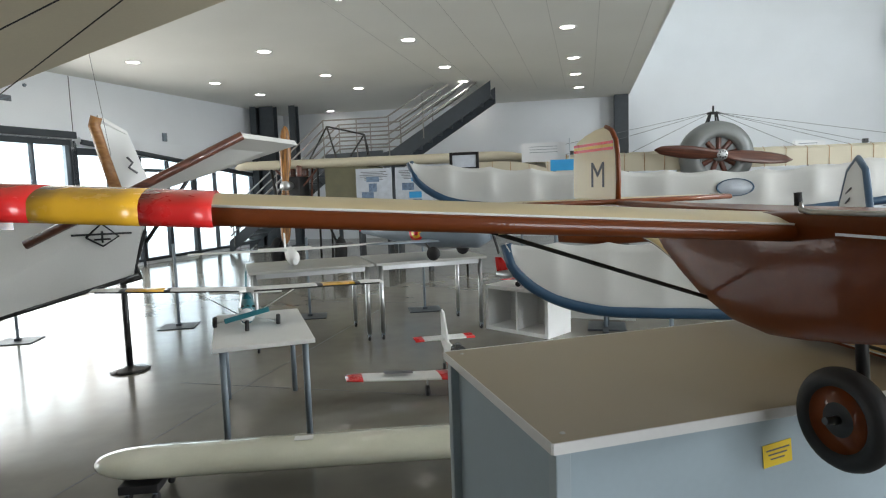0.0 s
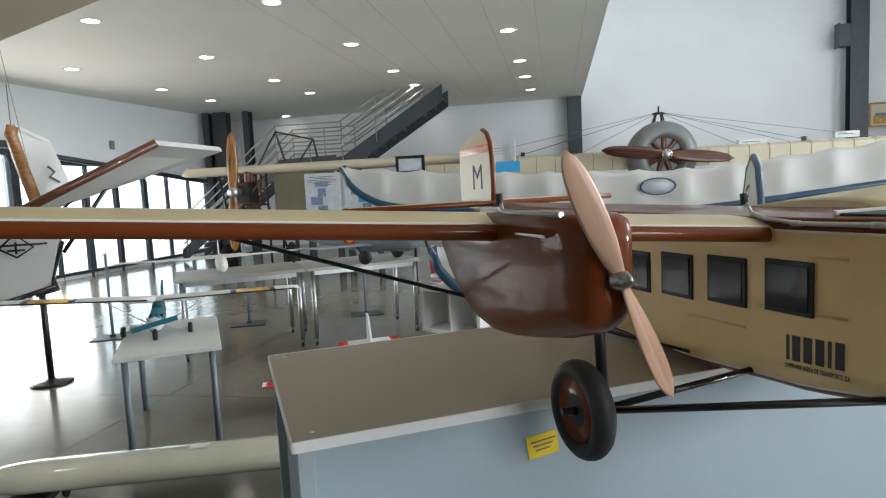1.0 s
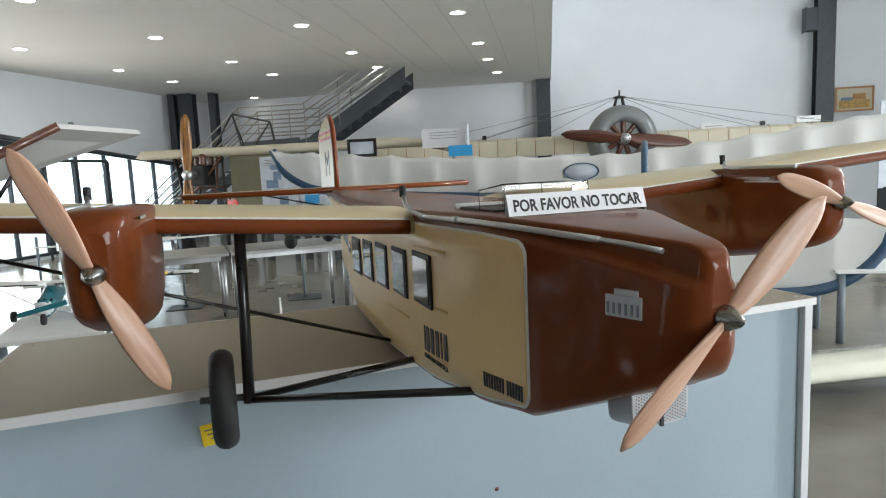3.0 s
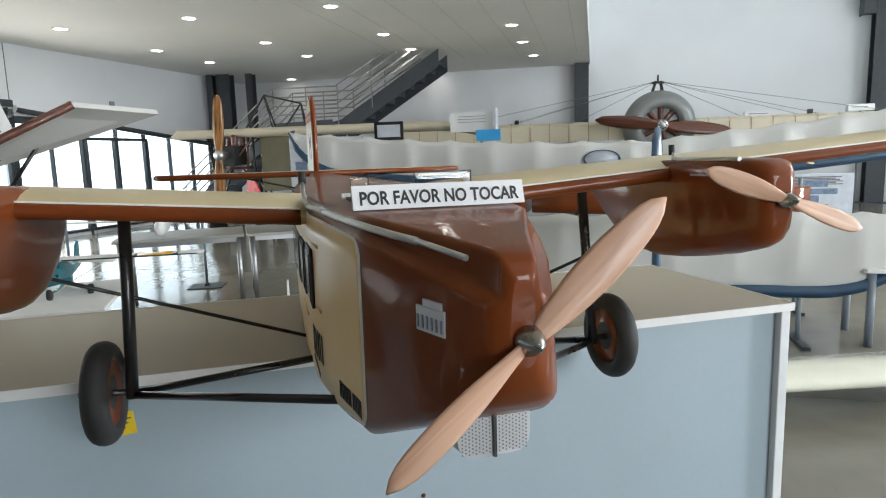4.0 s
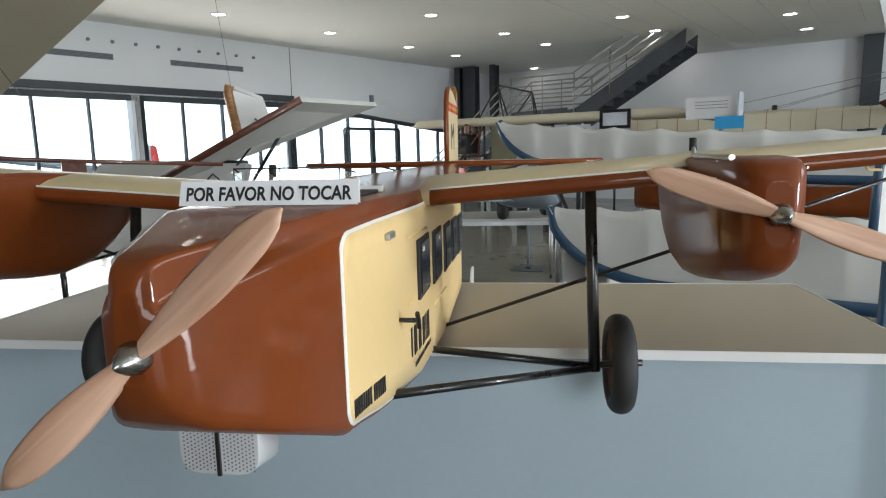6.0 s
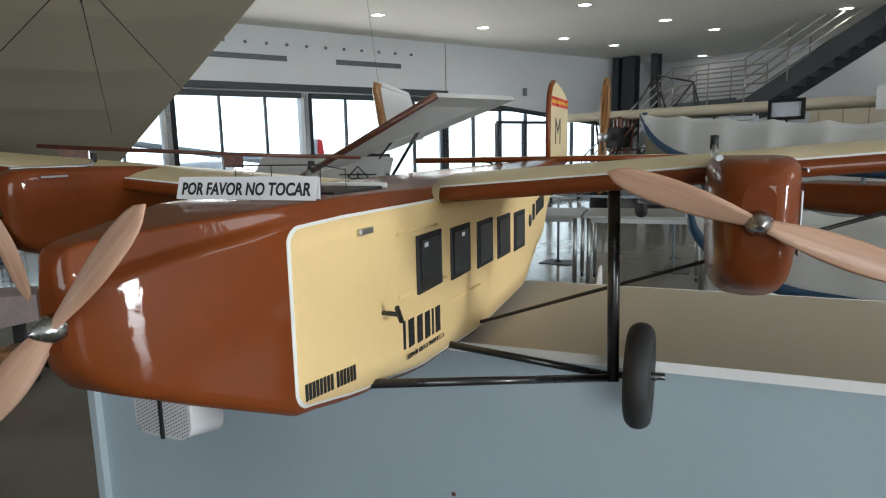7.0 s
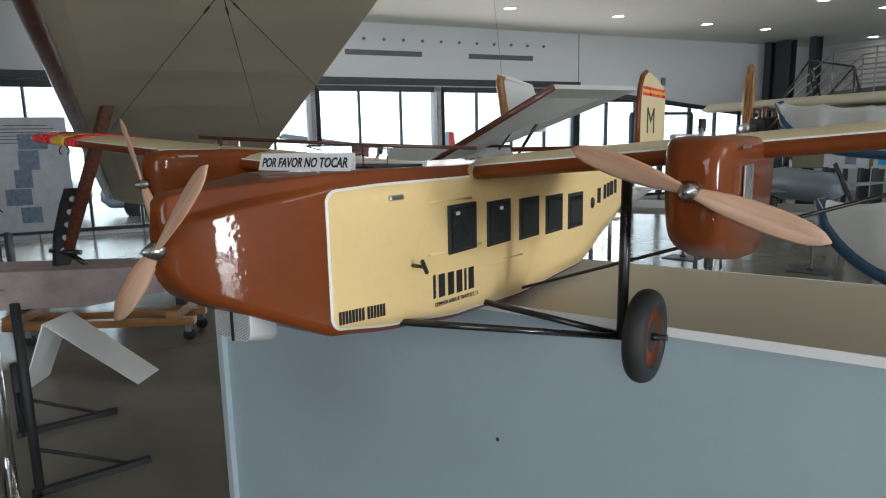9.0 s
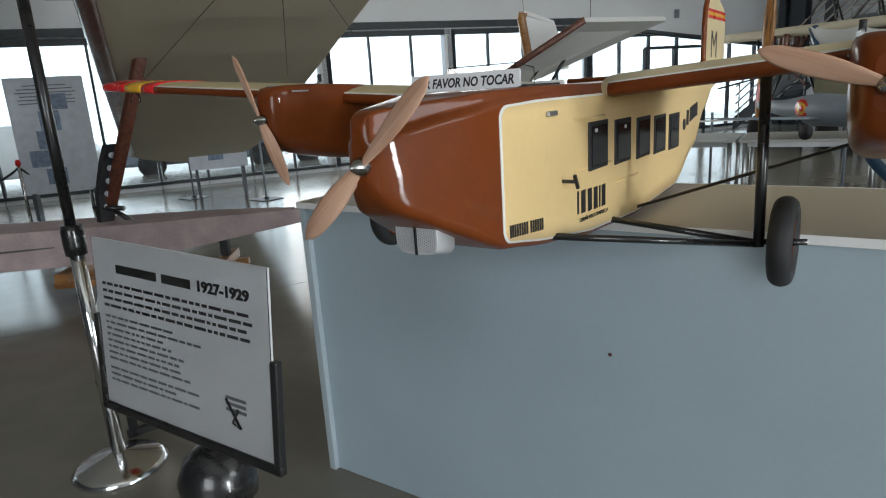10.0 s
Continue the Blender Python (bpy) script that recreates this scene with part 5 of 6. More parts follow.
# ---- blue-edged fin near the fabric wings ----
bf = thing("blue_edged_fin", "white fin with a blue rim standing behind the model", "aircraft part", pose(2.78, 4.45, 0, 0, 0, -20))
rim_line = [(-0.48, 1.02), (-0.46, 1.40), (-0.34, 1.62), (-0.14, 1.70), (0.10, 1.62), (0.32, 1.38), (0.42, 1.02)]
part("fin", plate_outline(rim_line, 0.03, "x", 0), FABRIC, bf)
part("rim", tube([(0, y, z) for y, z in rim_line], 0.022, 8), BLUE, bf, "blue rim")
for k in range(3):
    part("mark", tube([(-0.018, -0.05 + 0.03 * k, 1.50 - 0.07 * k), (-0.018, 0.10, 1.46 - 0.07 * k)], 0.007, 5), INK_GREY, bf)
part("stand", tube([(0, 0, 0), (0, 0, 1.05)], 0.03, 10), BLUE, bf)
part("foot", box((0.5, 0.5, 0.03), (0, 0, 0.015)), DARK_STEEL, bf)

# ---- rotary-engined monoplane ----
rp = thing("rotary_monoplane", "old monoplane with grey ring cowl, brown propeller and cream wings", "aircraft", pose(5.53, 13.35, 2.07, 0, 0, -9))
part("cowl", lathe([(0.40, 0.06), (0.37, 0.0), (0.38, -0.05), (0.46, -0.09), (0.56, -0.075), (0.65, -0.01), (0.71, 0.10), (0.735, 0.28), (0.72, 0.6), (0.68, 0.62), (0.68, 0.3)], 44, "y"), COWL, rp, "dull grey metal ring cowl")
part("cowl_dark", lathe([(0.0, 0.18), (0.6, 0.18), (0.6, 0.22), (0.0, 0.22)], 32, "y"), BLACK_MATT, rp)
part("crankcase", lathe([(0.0, -0.16), (0.1, -0.15), (0.13, -0.05), (0.13, 0.2), (0.0, 0.2)], 20, "y"), ALU, rp)
for k in range(9):
    a = 2 * math.pi * k / 9
    c = part("cylinder", lathe([(0.05, 0.10), (0.055, 0.14), (0.05, 0.16), (0.058, 0.2), (0.05, 0.23), (0.06, 0.28), (0.05, 0.31), (0.06, 0.36), (0.05, 0.4), (0.0, 0.41)], 12), MAHOG, rp, "oil-browned cylinder")
    c.matrix_basis = Matrix.Rotation(a, 4, "Y") @ Matrix.Translation((0, 0.05, 0))
secs = []
for k in range(25):
    tt = -1 + k / 12
    w = abs(tt)
    ch = 0.13 + 0.13 * math.sin(math.pi * min(1, w)) * (1 if w < 0.85 else 1)
    if w > 0.88:
        ch *= math.sqrt(max(0.03, 1 - ((w - 0.88) / 0.12) ** 2))
    secs.append([(tt * 1.34, -0.25 + 0.03 * math.sin(q) + 0.04 * math.cos(q) * (1 if tt > 0 else -1), 0.5 * ch * math.cos(q)) for q in [2 * math.pi * i / 10 for i in range(10)]])
pr = part("propeller", loft(secs), MAHOG, rp, "dark mahogany propeller")
pr.rotation_euler = (0, radians(6.5), 0)
part("hub_plate", lathe([(0.0, -0.31), (0.10, -0.30), (0.11, -0.27), (0.0, -0.27)], 20, "y"), ALU, rp)
for k in range(8):
    part("bolt", lathe([(0.0, -0.325), (0.014, -0.32), (0.014, -0.3), (0.0, -0.3)], 8, "y"), BLACK_MATT, rp).location = (0.07 * math.cos(k * 0.785), 0, 0.07 * math.sin(k * 0.785))
part("maker_plate", box((0.16, 0.01, 0.09), (0, 0.0, 0.60), (-20, 0, 0)), INK_GREY, rp)
py = part("pylon", tube([(-0.13, 0.5, 0.62), (-0.05, 0.5, 0.95)], 0.022, 8), BLACK, rp, "black wire pylon")
for a, b in (((0.13, 0.5, 0.62), (0.05, 0.5, 0.95)), ((-0.13, 0.8, 0.62), (-0.05, 0.6, 0.95)), ((0.13, 0.8, 0.62), (0.05, 0.6, 0.95)), ((0, 0.55, 0.92), (0, 0.55, 1.08))):
    part("pylon_leg", tube([a, b], 0.02, 8), BLACK, py)
part("pylon_ring", lathe([(0.08, 0.90), (0.13, 0.90), (0.13, 0.94), (0.08, 0.94)], 16), BLACK, py).location = (0, 0.55, 0)
part("fuselage", loft([[(x * w, y, z * h - 0.1) for x, z in ((-1, -1), (1, -1), (1, 0.7), (0.5, 1), (-0.5, 1), (-1, 0.7))] for y, w, h in ((0.6, 0.42, 0.62), (1.8, 0.42, 0.6), (4.0, 0.12, 0.3))], smooth=False), FABRIC_BEIGE, rp, "beige fabric fuselage")
for sd in (-1, 1):
    secs = []
    for k in range(27):
        x = 0.40 + 5.4 * k / 26
        sag = 0.012 * abs(math.sin(math.pi * k / 2))
        secs.append([(sd * x, 0.45, 0.10 - sag), (sd * x, 0.6, 0.16 - sag), (sd * x, 1.2, 0.13), (sd * x, 2.1, -0.18), (sd * x, 2.1, -0.2), (sd * x, 1.1, -0.02 + sag), (sd * x, 0.55, -0.24 + sag), (sd * x, 0.45, -0.27 + sag)])
    w = part("wing", loft(secs, smooth=False), FABRIC_BEIGE, rp, "cream ribbed fabric wing")
    for k in range(13):
        x = 0.6 + 0.42 * k
        part("rib", tube([(sd * x, 0.444, -0.27), (sd * x, 0.444, 0.1), (sd * x, 0.6, 0.165)], 0.006, 5), PLY, w)
    for x, y in ((1.7, 0.6), (3.2, 0.6), (4.6, 0.7), (3.4, 1.8)):
        part("rigging_wire", tube([(0, 0.55, 0.95), (sd * x, y, 0.15)], 0.0045, 5), INK_GREY, rp)
    part("wing_fitting", box((0.09, 0.1, 0.09), (sd * 3.0, 0.55, 0.2), bevel=0.01), BLACK, w)
    part("axle_leg", tube([(sd * 0.3, 0.7, -0.5), (sd * 0.6, 0.6, -1.75)], 0.03, 8), BLACK, rp)
    part("wheel", lathe([(0.0, -0.03), (0.3, -0.03), (0.34, -0.04), (0.36, 0.0), (0.34, 0.04), (0.3, 0.03), (0.0, 0.03)], 26, "x"), RUBBER, rp).location = (sd * 0.72, 0.6, -1.73)

# ---- long parasol wing, display boards and engine with a striped propeller ----
pw = thing("parasol_aircraft", "old aircraft with long pale wing, open engine and striped propeller", "aircraft", pose(-3.25, 12.7, 0, 0, 0, -9.5))
secs = []
for k in range(31):
    x = -1.2 + 6.2 * k / 30
    e = max(0, (x - 4.0) / 1.0)
    sh_ = 0.18 * e * e
    secs.append([(x, -0.2, 2.10 + 0.03 * (x > 0) - sh_ * 0.2), (x, 0.0, 2.24 - sh_), (x, 0.6, 2.22 - sh_), (x, 1.4, 2.1 - sh_), (x, 0.6, 2.1), (x, 0.0, 2.06)])
part("wing", loft(secs), FABRIC_BEIGE, pw, "pale beige wing")
part("cabin_side", box((0.9, 1.2, 1.1), (1.05, 0.7, 1.53), bevel=0.02), GREEN_DRAB, pw, "drab fuselage side")
secs = []
for k in range(25):
    tt = -1 + k / 12
    w = abs(tt)
    ch = (0.09 + 0.12 * math.sin(math.pi * min(1, w * 0.95))) * (1 if w < 0.9 else math.sqrt(max(0.03, 1 - ((w - 0.9) / 0.1) ** 2)))
    secs.append([(0.5 * ch * math.cos(q), -0.45 + 0.025 * math.sin(q) + 0.03 * math.cos(q), tt * 1.15) for q in [2 * math.pi * i / 10 for i in range(10)]])
STRIPED = wood("laminated_propeller", (0.05, 0.025, 0.015), (0.5, 0.22, 0.05), axis=2, scale=22, coat=0.4)
pp = part("propeller", loft(secs), STRIPED, pw, "striped laminated propeller")
pp.location = (0, 0, 1.72)
pp.rotation_euler = (0, radians(3), 0)
part("hub", lathe([(0.0, -0.52), (0.09, -0.51), (0.1, -0.42), (0.07, -0.2), (0.0, -0.2)], 18, "y"), ALU, pw).location = (0, 0, 1.72)
eng = part("engine_block", box((0.34, 0.5, 0.4), (0.02, 0.05, 1.7), bevel=0.03), BLACK_MATT, pw, "dark open engine block")
for k in range(4):
    part("cylinder", lathe([(0.06, 0), (0.07, 0.03), (0.06, 0.06), (0.07, 0.1), (0.06, 0.13), (0.07, 0.17), (0.05, 0.22), (0.0, 0.23)], 12), MAHOG, eng).location = (0.16 if k % 2 else -0.12, -0.12 + 0.3 * (k // 2), 1.9)
for a, b in (((-0.5, 0, 2.1), (-0.25, 0.1, 0.0)), ((-0.75, 0.5, 2.1), (-0.5, 0.5, 0)), ((0.5, 0, 2.1), (0.45, 0.1, 0)), ((0.55, 0.6, 2.1), (0.5, 0.6, 0)), ((-0.3, 0, 1.2), (0.5, 0, 2.05)), ((0.5, 0, 1.2), (-0.4, 0, 2.05)), ((0.35, 0.0, 1.45), (0.35, 0.1, 2.1)), ((-0.2, 0, 1.45), (0.4, 0.3, 1.45))):
    part("frame_tube", tube([a, b], 0.022, 7), MAHOG if a[2] < 1.5 else BLACK, pw)
for a, b in (((0.25, 0.2, 2.22), (0.55, 0.5, 2.92)), ((0.85, 0.2, 2.22), (0.55, 0.5, 2.92)), ((0.55, 0.5, 2.92), (1.35, 0.5, 2.72)), ((1.1, 0.2, 2.22), (1.35, 0.5, 2.72)), ((1.55, 0.2, 2.22), (1.35, 0.5, 2.72)), ((0.55, 0.5, 2.92), (0.6, 0.9, 2.2)), ((1.35, 0.5, 2.72), (1.3, 0.9, 2.2))):
    part("cabane_tube", tube([a, b], 0.018, 7), BLACK, pw)
for sd in (-1, 1):
    part("wheel", lathe([(0.0, -0.04), (0.28, -0.04), (0.33, 0.0), (0.28, 0.04), (0.0, 0.04)], 24, "x"), RUBBER, pw).location = (0.1 + 0.7 * sd, 0.3, 0.33)
    part("axle_leg", tube([(0.1 + 0.7 * sd, 0.3, 0.33), (0.1 + 0.25 * sd, 0.3, 1.45)], 0.025, 7), BLACK, pw)


def display_board(x, y, rz, w, h, z0, seed):
    t = thing("display_board", "printed display board with text blocks and photographs", "display board", pose(x, y, 0, 0, 0, rz), "display boards")
    part("board", box((w, 0.03, h), (0, 0, z0 + h / 2), bevel=0.004), POSTER, t)
    rnd = random.Random(seed)
    for k in range(5):
        part("photo", box((w * rnd.uniform(0.22, 0.4), 0.004, h * rnd.uniform(0.1, 0.17)), (rnd.uniform(-0.22, 0.22) * w, -0.018, z0 + h * (0.15 + 0.16 * k))), POSTER_INK if k % 2 else BLUE_CARD if seed == 2 else POSTER_INK, t)
    for k in range(6):
        part("text_bar", box((w * rnd.uniform(0.5, 0.8), 0.003, 0.012), (0, -0.017, z0 + h * (0.93 - 0.03 * k))), INK_GREY, t)
    for sx in (-1, 1):
        part("leg", box((0.04, 0.3, z0 + 0.02), (sx * w * 0.4, 0.02, (z0 + 0.02) / 2)), DARK_STEEL, t)
    return t


display_board(-1.58, 12.22, -10, 0.72, 1.0, 1.0, 1)
display_board(-0.80, 12.08, -10, 0.72, 1.0, 1.0, 2)
display_board(-7.4, 1.3, 75, 0.9, 1.5, 0.5, 3)
display_board(-8.0, 3.6, 75, 0.9, 1.5, 0.5, 4)
for x, y, h, z, s in ((4.7, 8.3, 0.6, 0.62, 5), (5.8, 8.1, 0.6, 0.62, 6), (8.5, 9.1, 1.3, 1.0, 7), (9.7, 8.9, 1.4, 1.0, 8)):
    display_board(x, y, -12, 0.95, h, z, s)
pt = framed(0.17, 10.97, 2.03, -8, 0.46, 0.26, BLACK, POSTER, "dark framed photograph on an easel")
part("easel", tube([(0, 0.05, -2.03), (0, 0.03, -0.1)], 0.02, 8), BLACK, pt)
bc = thing("blue_information_box", "white acrylic information panel with a bright blue card", "sign", pose(1.75, 11.1, 0, 0, 0, -10))
part("card", box((0.42, 0.02, 0.19), (0.14, -0.05, 1.91)), BLUE_CARD, bc, "bright blue card")
part("panel", box((0.78, 0.02, 0.34), (-0.2, 0.3, 2.16)), PAPER, bc, "pale printed panel")
part("side_panel", box((0.02, 0.36, 0.5), (0.26, 0.13, 2.12)), POSTER, bc)
for k in range(3):
    part("text_bar", box((0.5, 0.004, 0.008), (-0.2, 0.286, 2.26 - 0.05 * k)), STEEL_GREY, bc)
part("post", tube([(0, 0.1, 0), (0, 0.1, 1.9)], 0.03, 8), STEEL_GREY, bc)

# white acrylic information boxes on posts
for x, y, z, w in ((8.28, 15.0, 2.32, 0.66), (10.42, 14.8, 2.39, 0.54)):
    t = thing("information_box", "low white acrylic information box on a slim post", "sign", pose(x, y, 0, 0, 0, -10), "information boxes")
    part("panel", box((w, 0.16, 0.15), (0, 0, z), (0, 0, 0), 0.006), PAPER, t, "white printed panel")
    part("text_bar", box((w * 0.6, 0.004, 0.016), (-0.04, -0.0825, z + 0.01)), STEEL_GREY, t)
    part("post", tube([(0, 0, 0.0), (0, 0, z - 0.045)], 0.022, 8), STEEL_GREY, t)
    part("base", box((0.36, 0.36, 0.014), (0, 0, 0.007), bevel=0.002), DARK_STEEL, t)

# ---- sailplane parked just outside the glazing ----
sp_ = thing("parked_sailplane", "pale grey sailplane with a red-edged fin parked outside the glazing", "glider", Matrix.Translation((*on_west(0, -1.5), -0.1)) @ pose(0, 0, 0, 0, 0, WROT))
secs = []
for k in range(21):
    f = k / 20
    s_, z_ = -3.4 + 5.8 * f, 2.18 - 0.88 * f
    c_ = 0.10 + 0.09 * f
    secs.append([(s_, 0.6 * c_, z_), (s_, 0.3 * c_, z_ + 0.4 * c_), (s_, -0.5 * c_, z_ + 0.35 * c_), (s_, -c_, z_ - 0.5 * c_), (s_, -0.6 * c_, z_ - 0.6 * c_), (s_, 0.3 * c_, z_ - 0.2 * c_)])
part("wing", loft(secs), STEEL_GREY, sp_, "long grey wing")
part("fuselage", loft([[(x, r * math.cos(q), 0.95 + dz + r * 0.8 * math.sin(q)) for q in [0.5236 * i for i in range(12)]] for x, r, dz in ((-0.3, 0.03, -0.05), (0.0, 0.2, 0.0), (0.5, 0.3, 0.05), (1.1, 0.28, 0.08), (1.8, 0.14, 0.12), (2.8, 0.06, 0.2))]), WHITE, sp_, "white fuselage")
fn2 = part("fin", plate_outline([(0.0, 0.0), (0.08, 0.75), (0.16, 0.84), (0.30, 0.82), (0.36, 0.3), (0.33, 0.0)], 0.05, "x", 0), POSTER, sp_, "pale fin")
fn2.matrix_basis = pose(2.32, 0, 1.12, 0, 0, -90)
rd2 = part("rudder", plate_outline([(0.17, 0.0), (0.19, 0.78), (0.24, 0.84), (0.32, 0.80), (0.38, 0.3), (0.35, 0.0)], 0.06, "x", 0), RED, sp_, "red rudder")
rd2.matrix_basis = pose(2.34, -0.004, 1.12, 0, 0, -90)
part("wheel", lathe([(0.0, -0.06), (0.18, -0.06), (0.2, 0.0), (0.18, 0.06), (0.0, 0.06)], 18, "y"), RUBBER, sp_).location = (0.6, 0, 0.2)
part("wheel_leg", tube([(0.6, 0, 0.2), (0.6, 0, 0.85)], 0.04, 8), BLACK, sp_)

# ---- glider with a long drooping wing ----
gl = thing("primary_glider", "old glider with a long beige fabric wing drooping to one side", "glider", pose(0, 0, 0))
T0, DD, HH = Vector((0.29, 2.26, 2.62)), Vector((-0.951, 0.218, -0.221)).normalized(), Vector((-0.21, -0.977, 0))
secs = []
for k in range(45):
    s = -3.2 + 12.3 * k / 44
    c = 1.8
    o = 0.0
    if s > 7.9:
        e = (s - 7.9) / 1.2
        c, o = 1.8 * math.sqrt(max(0.12, 1 - e * e * 0.9)), 0.25 * e
    b = T0 + DD * s + HH * o
    sag = 0.010 * abs(math.sin(math.pi * s / 0.8))
    secs.append([tuple(b + HH * (c * f) + Vector((0, 0, h))) for f, h in ((0, 0.0), (0.3, 0.0 + sag), (0.6, 0.0 + sag), (0.9, 0.0), (0.98, 0.03), (1.0, 0.08), (0.94, 0.16), (0.7, 0.2), (0.4, 0.14))])
gw = part("wing", loft(secs, smooth=False), FABRIC_BEIGE, gl, "beige fabric wing")
part("leading_edge", tube([tuple(T0 + DD * s + HH * 1.80 + Vector((0, 0, 0.07))) for s in (-3.2, 0, 3, 6, 8.0)], 0.075, 8), MAHOG, gw, "dark wooden leading edge")
part("lift_strut", tube([(-3.12, 2.15, 1.645), (-2.56, 3.41, 1.555), (-1.9, 4.28, 1.50)], 0.016, 8), MAHOG, gl, "thin brown wooden strut")
for a, b in (((-2.60, 3.36, 1.55), (-2.52, 3.50, 1.54)), ((-3.06, 2.28, 1.62), (-2.98, 2.46, 1.61))):
    part("strut_fitting", loft([[(p[0], p[1], p[2] - h) for p, h in ((a, 0.0), (a, 0.10), (b, 0.10), (b, 0.0))], [(p[0] + 0.05, p[1] - 0.03, p[2] - h) for p, h in ((a, 0.0), (a, 0.10), (b, 0.10), (b, 0.0))]], smooth=False), MAHOG, gl, "brown wooden fitting")
apex = Vector((-0.42, 1.46, 2.24))
for s, f in ((3.85, 0.15), (3.9, 0.86), (3.0, -0.12)):
    e = T0 + DD * s + HH * 1.8 * f + Vector((0, 0, -0.02))
    part("rigging_wire", tube([tuple(apex), tuple(e)], 0.0024, 6), BLACK_MATT, gl, "dark rigging wire")
    part("turnbuckle", tube([tuple(apex.lerp(e, q)) for q in (0.06, 0.065, 0.08, 0.085)], 0.0055, 8), BLACK_MATT, gl)
part("apex_fitting", tube([tuple(apex), (-0.42, 1.46, 2.47)], 0.014, 8), BLACK, gl)
# boat-shaped body with an upright pylon, on a trolley
hull = []
for x, y, w, z0, z1 in ((-5.4, -1.6, 0.10, 0.42, 0.62), (-4.6, -0.6, 0.22, 0.36, 0.64), (-3.9, 0.4, 0.26, 0.31, 0.62), (-3.3, 1.3, 0.25, 0.32, 0.62), (-2.85, 1.95, 0.16, 0.43, 0.62), (-2.5, 2.45, 0.05, 0.51, 0.61)):
    n_ = Vector((0.83, -0.56, 0)) * w
    hull.append([(x + n_.x, y + n_.y, z0), (x + n_.x, y + n_.y, z1), (x - n_.x, y - n_.y, z1), (x - n_.x, y - n_.y, z0)])
part("hull", loft(hull, smooth=False), PINK, gl, "faded pink plywood hull")
part("pylon", loft([[(x + a, y + b, z) for a, b in ((-0.025, -0.05), (0.025, -0.03), (0.025, 0.05), (-0.025, 0.03))] for x, y, z in ((-3.50, 1.08, 0.62), (-3.28, 1.32, 1.4), (-3.12, 1.50, 2.0))], smooth=False), MAHOG, gl, "dark wooden pylon")
bk = part("seat_back", loft([[(x + a, y + b, z) for a, b in ((-0.03, -0.10), (0.03, -0.08), (0.03, 0.02), (-0.03, 0.0))] for x, y, z in ((-3.46, 1.10, 0.62), (-3.50, 1.13, 0.85), (-3.46, 1.20, 1.12), (-3.40, 1.24, 1.25))], smooth=False), BLACK_MATT, gl, "dark perforated seat back")
for k in range(5):
    part("opening", lathe([(0.0, -0.002), (0.025, -0.002), (0.025, 0.07), (0.0, 0.07)], 12, "x"), POSTER, bk).location = (-3.51 + 0.01 * k, 1.09 + 0.025 * k, 0.74 + 0.105 * k)
for a, b in (((-3.52, 1.0, 0.74), (-3.36, 1.2, 0.72)), ((-3.46, 1.12, 0.72), (-3.34, 1.24, 0.60))):
    part("control_rod", tube([a, b], 0.022, 7), BLACK, gl)
part("hull_line", tube([(-4.03, -0.36, 0.46), (-3.45, 0.62, 0.48), (-2.9, 1.58, 0.53)], 0.008, 5), INK_GREY, gl)
tr = thing("wooden_trolley", "low wooden trolley on castors under the glider hull", "trolley", pose(-3.3, 1.2, 0, 0, 0, 56))
part("beam", box((1.5, 0.08, 0.06), (0.15, -0.15, 0.16), bevel=0.008), PLY, tr)
part("beam", box((1.5, 0.08, 0.06), (0.15, 0.15, 0.16), bevel=0.008), PLY, tr)
for x in (-0.5, 0.75):
    part("cross_beam", box((0.10, 0.5, 0.08), (x, 0, 0.225), bevel=0.006), PLY, tr)
    part("upright", box((0.07, 0.07, 0.09 if x < 0 else 0.15), (x, 0, 0.305 if x < 0 else 0.335), bevel=0.006), BLACK_MATT, tr)
    for sy in (-1, 1):
        part("castor", lathe([(0.0, -0.015), (0.045, -0.015), (0.05, 0.0), (0.045, 0.015), (0.0, 0.015)], 16, "y"), BLACK_MATT, tr).location = (x + 0.1, sy * 0.17, 0.05)
        part("fork", box((0.05, 0.04, 0.05), (x + 0.1, sy * 0.17, 0.10)), STEEL_GREY, tr)

# folded sheet on the floor
fs = thing("folded_sheet", "folded pale board standing tent-like on the floor", "board", pose(0, 0, 0))
bm = quad_plate([(-2.30, 0.78, 0.42), (-1.90, 1.24, 0.0), (-2.10, 1.42, 0.0), (-2.55, 0.98, 0.42)], 0.008)
merge(bm, quad_plate([(-2.30, 0.78, 0.42), (-2.24, 0.62, 0.0), (-2.52, 0.80, 0.0), (-2.55, 0.98, 0.42)], 0.008))
part("board", bm, PAPER, fs)

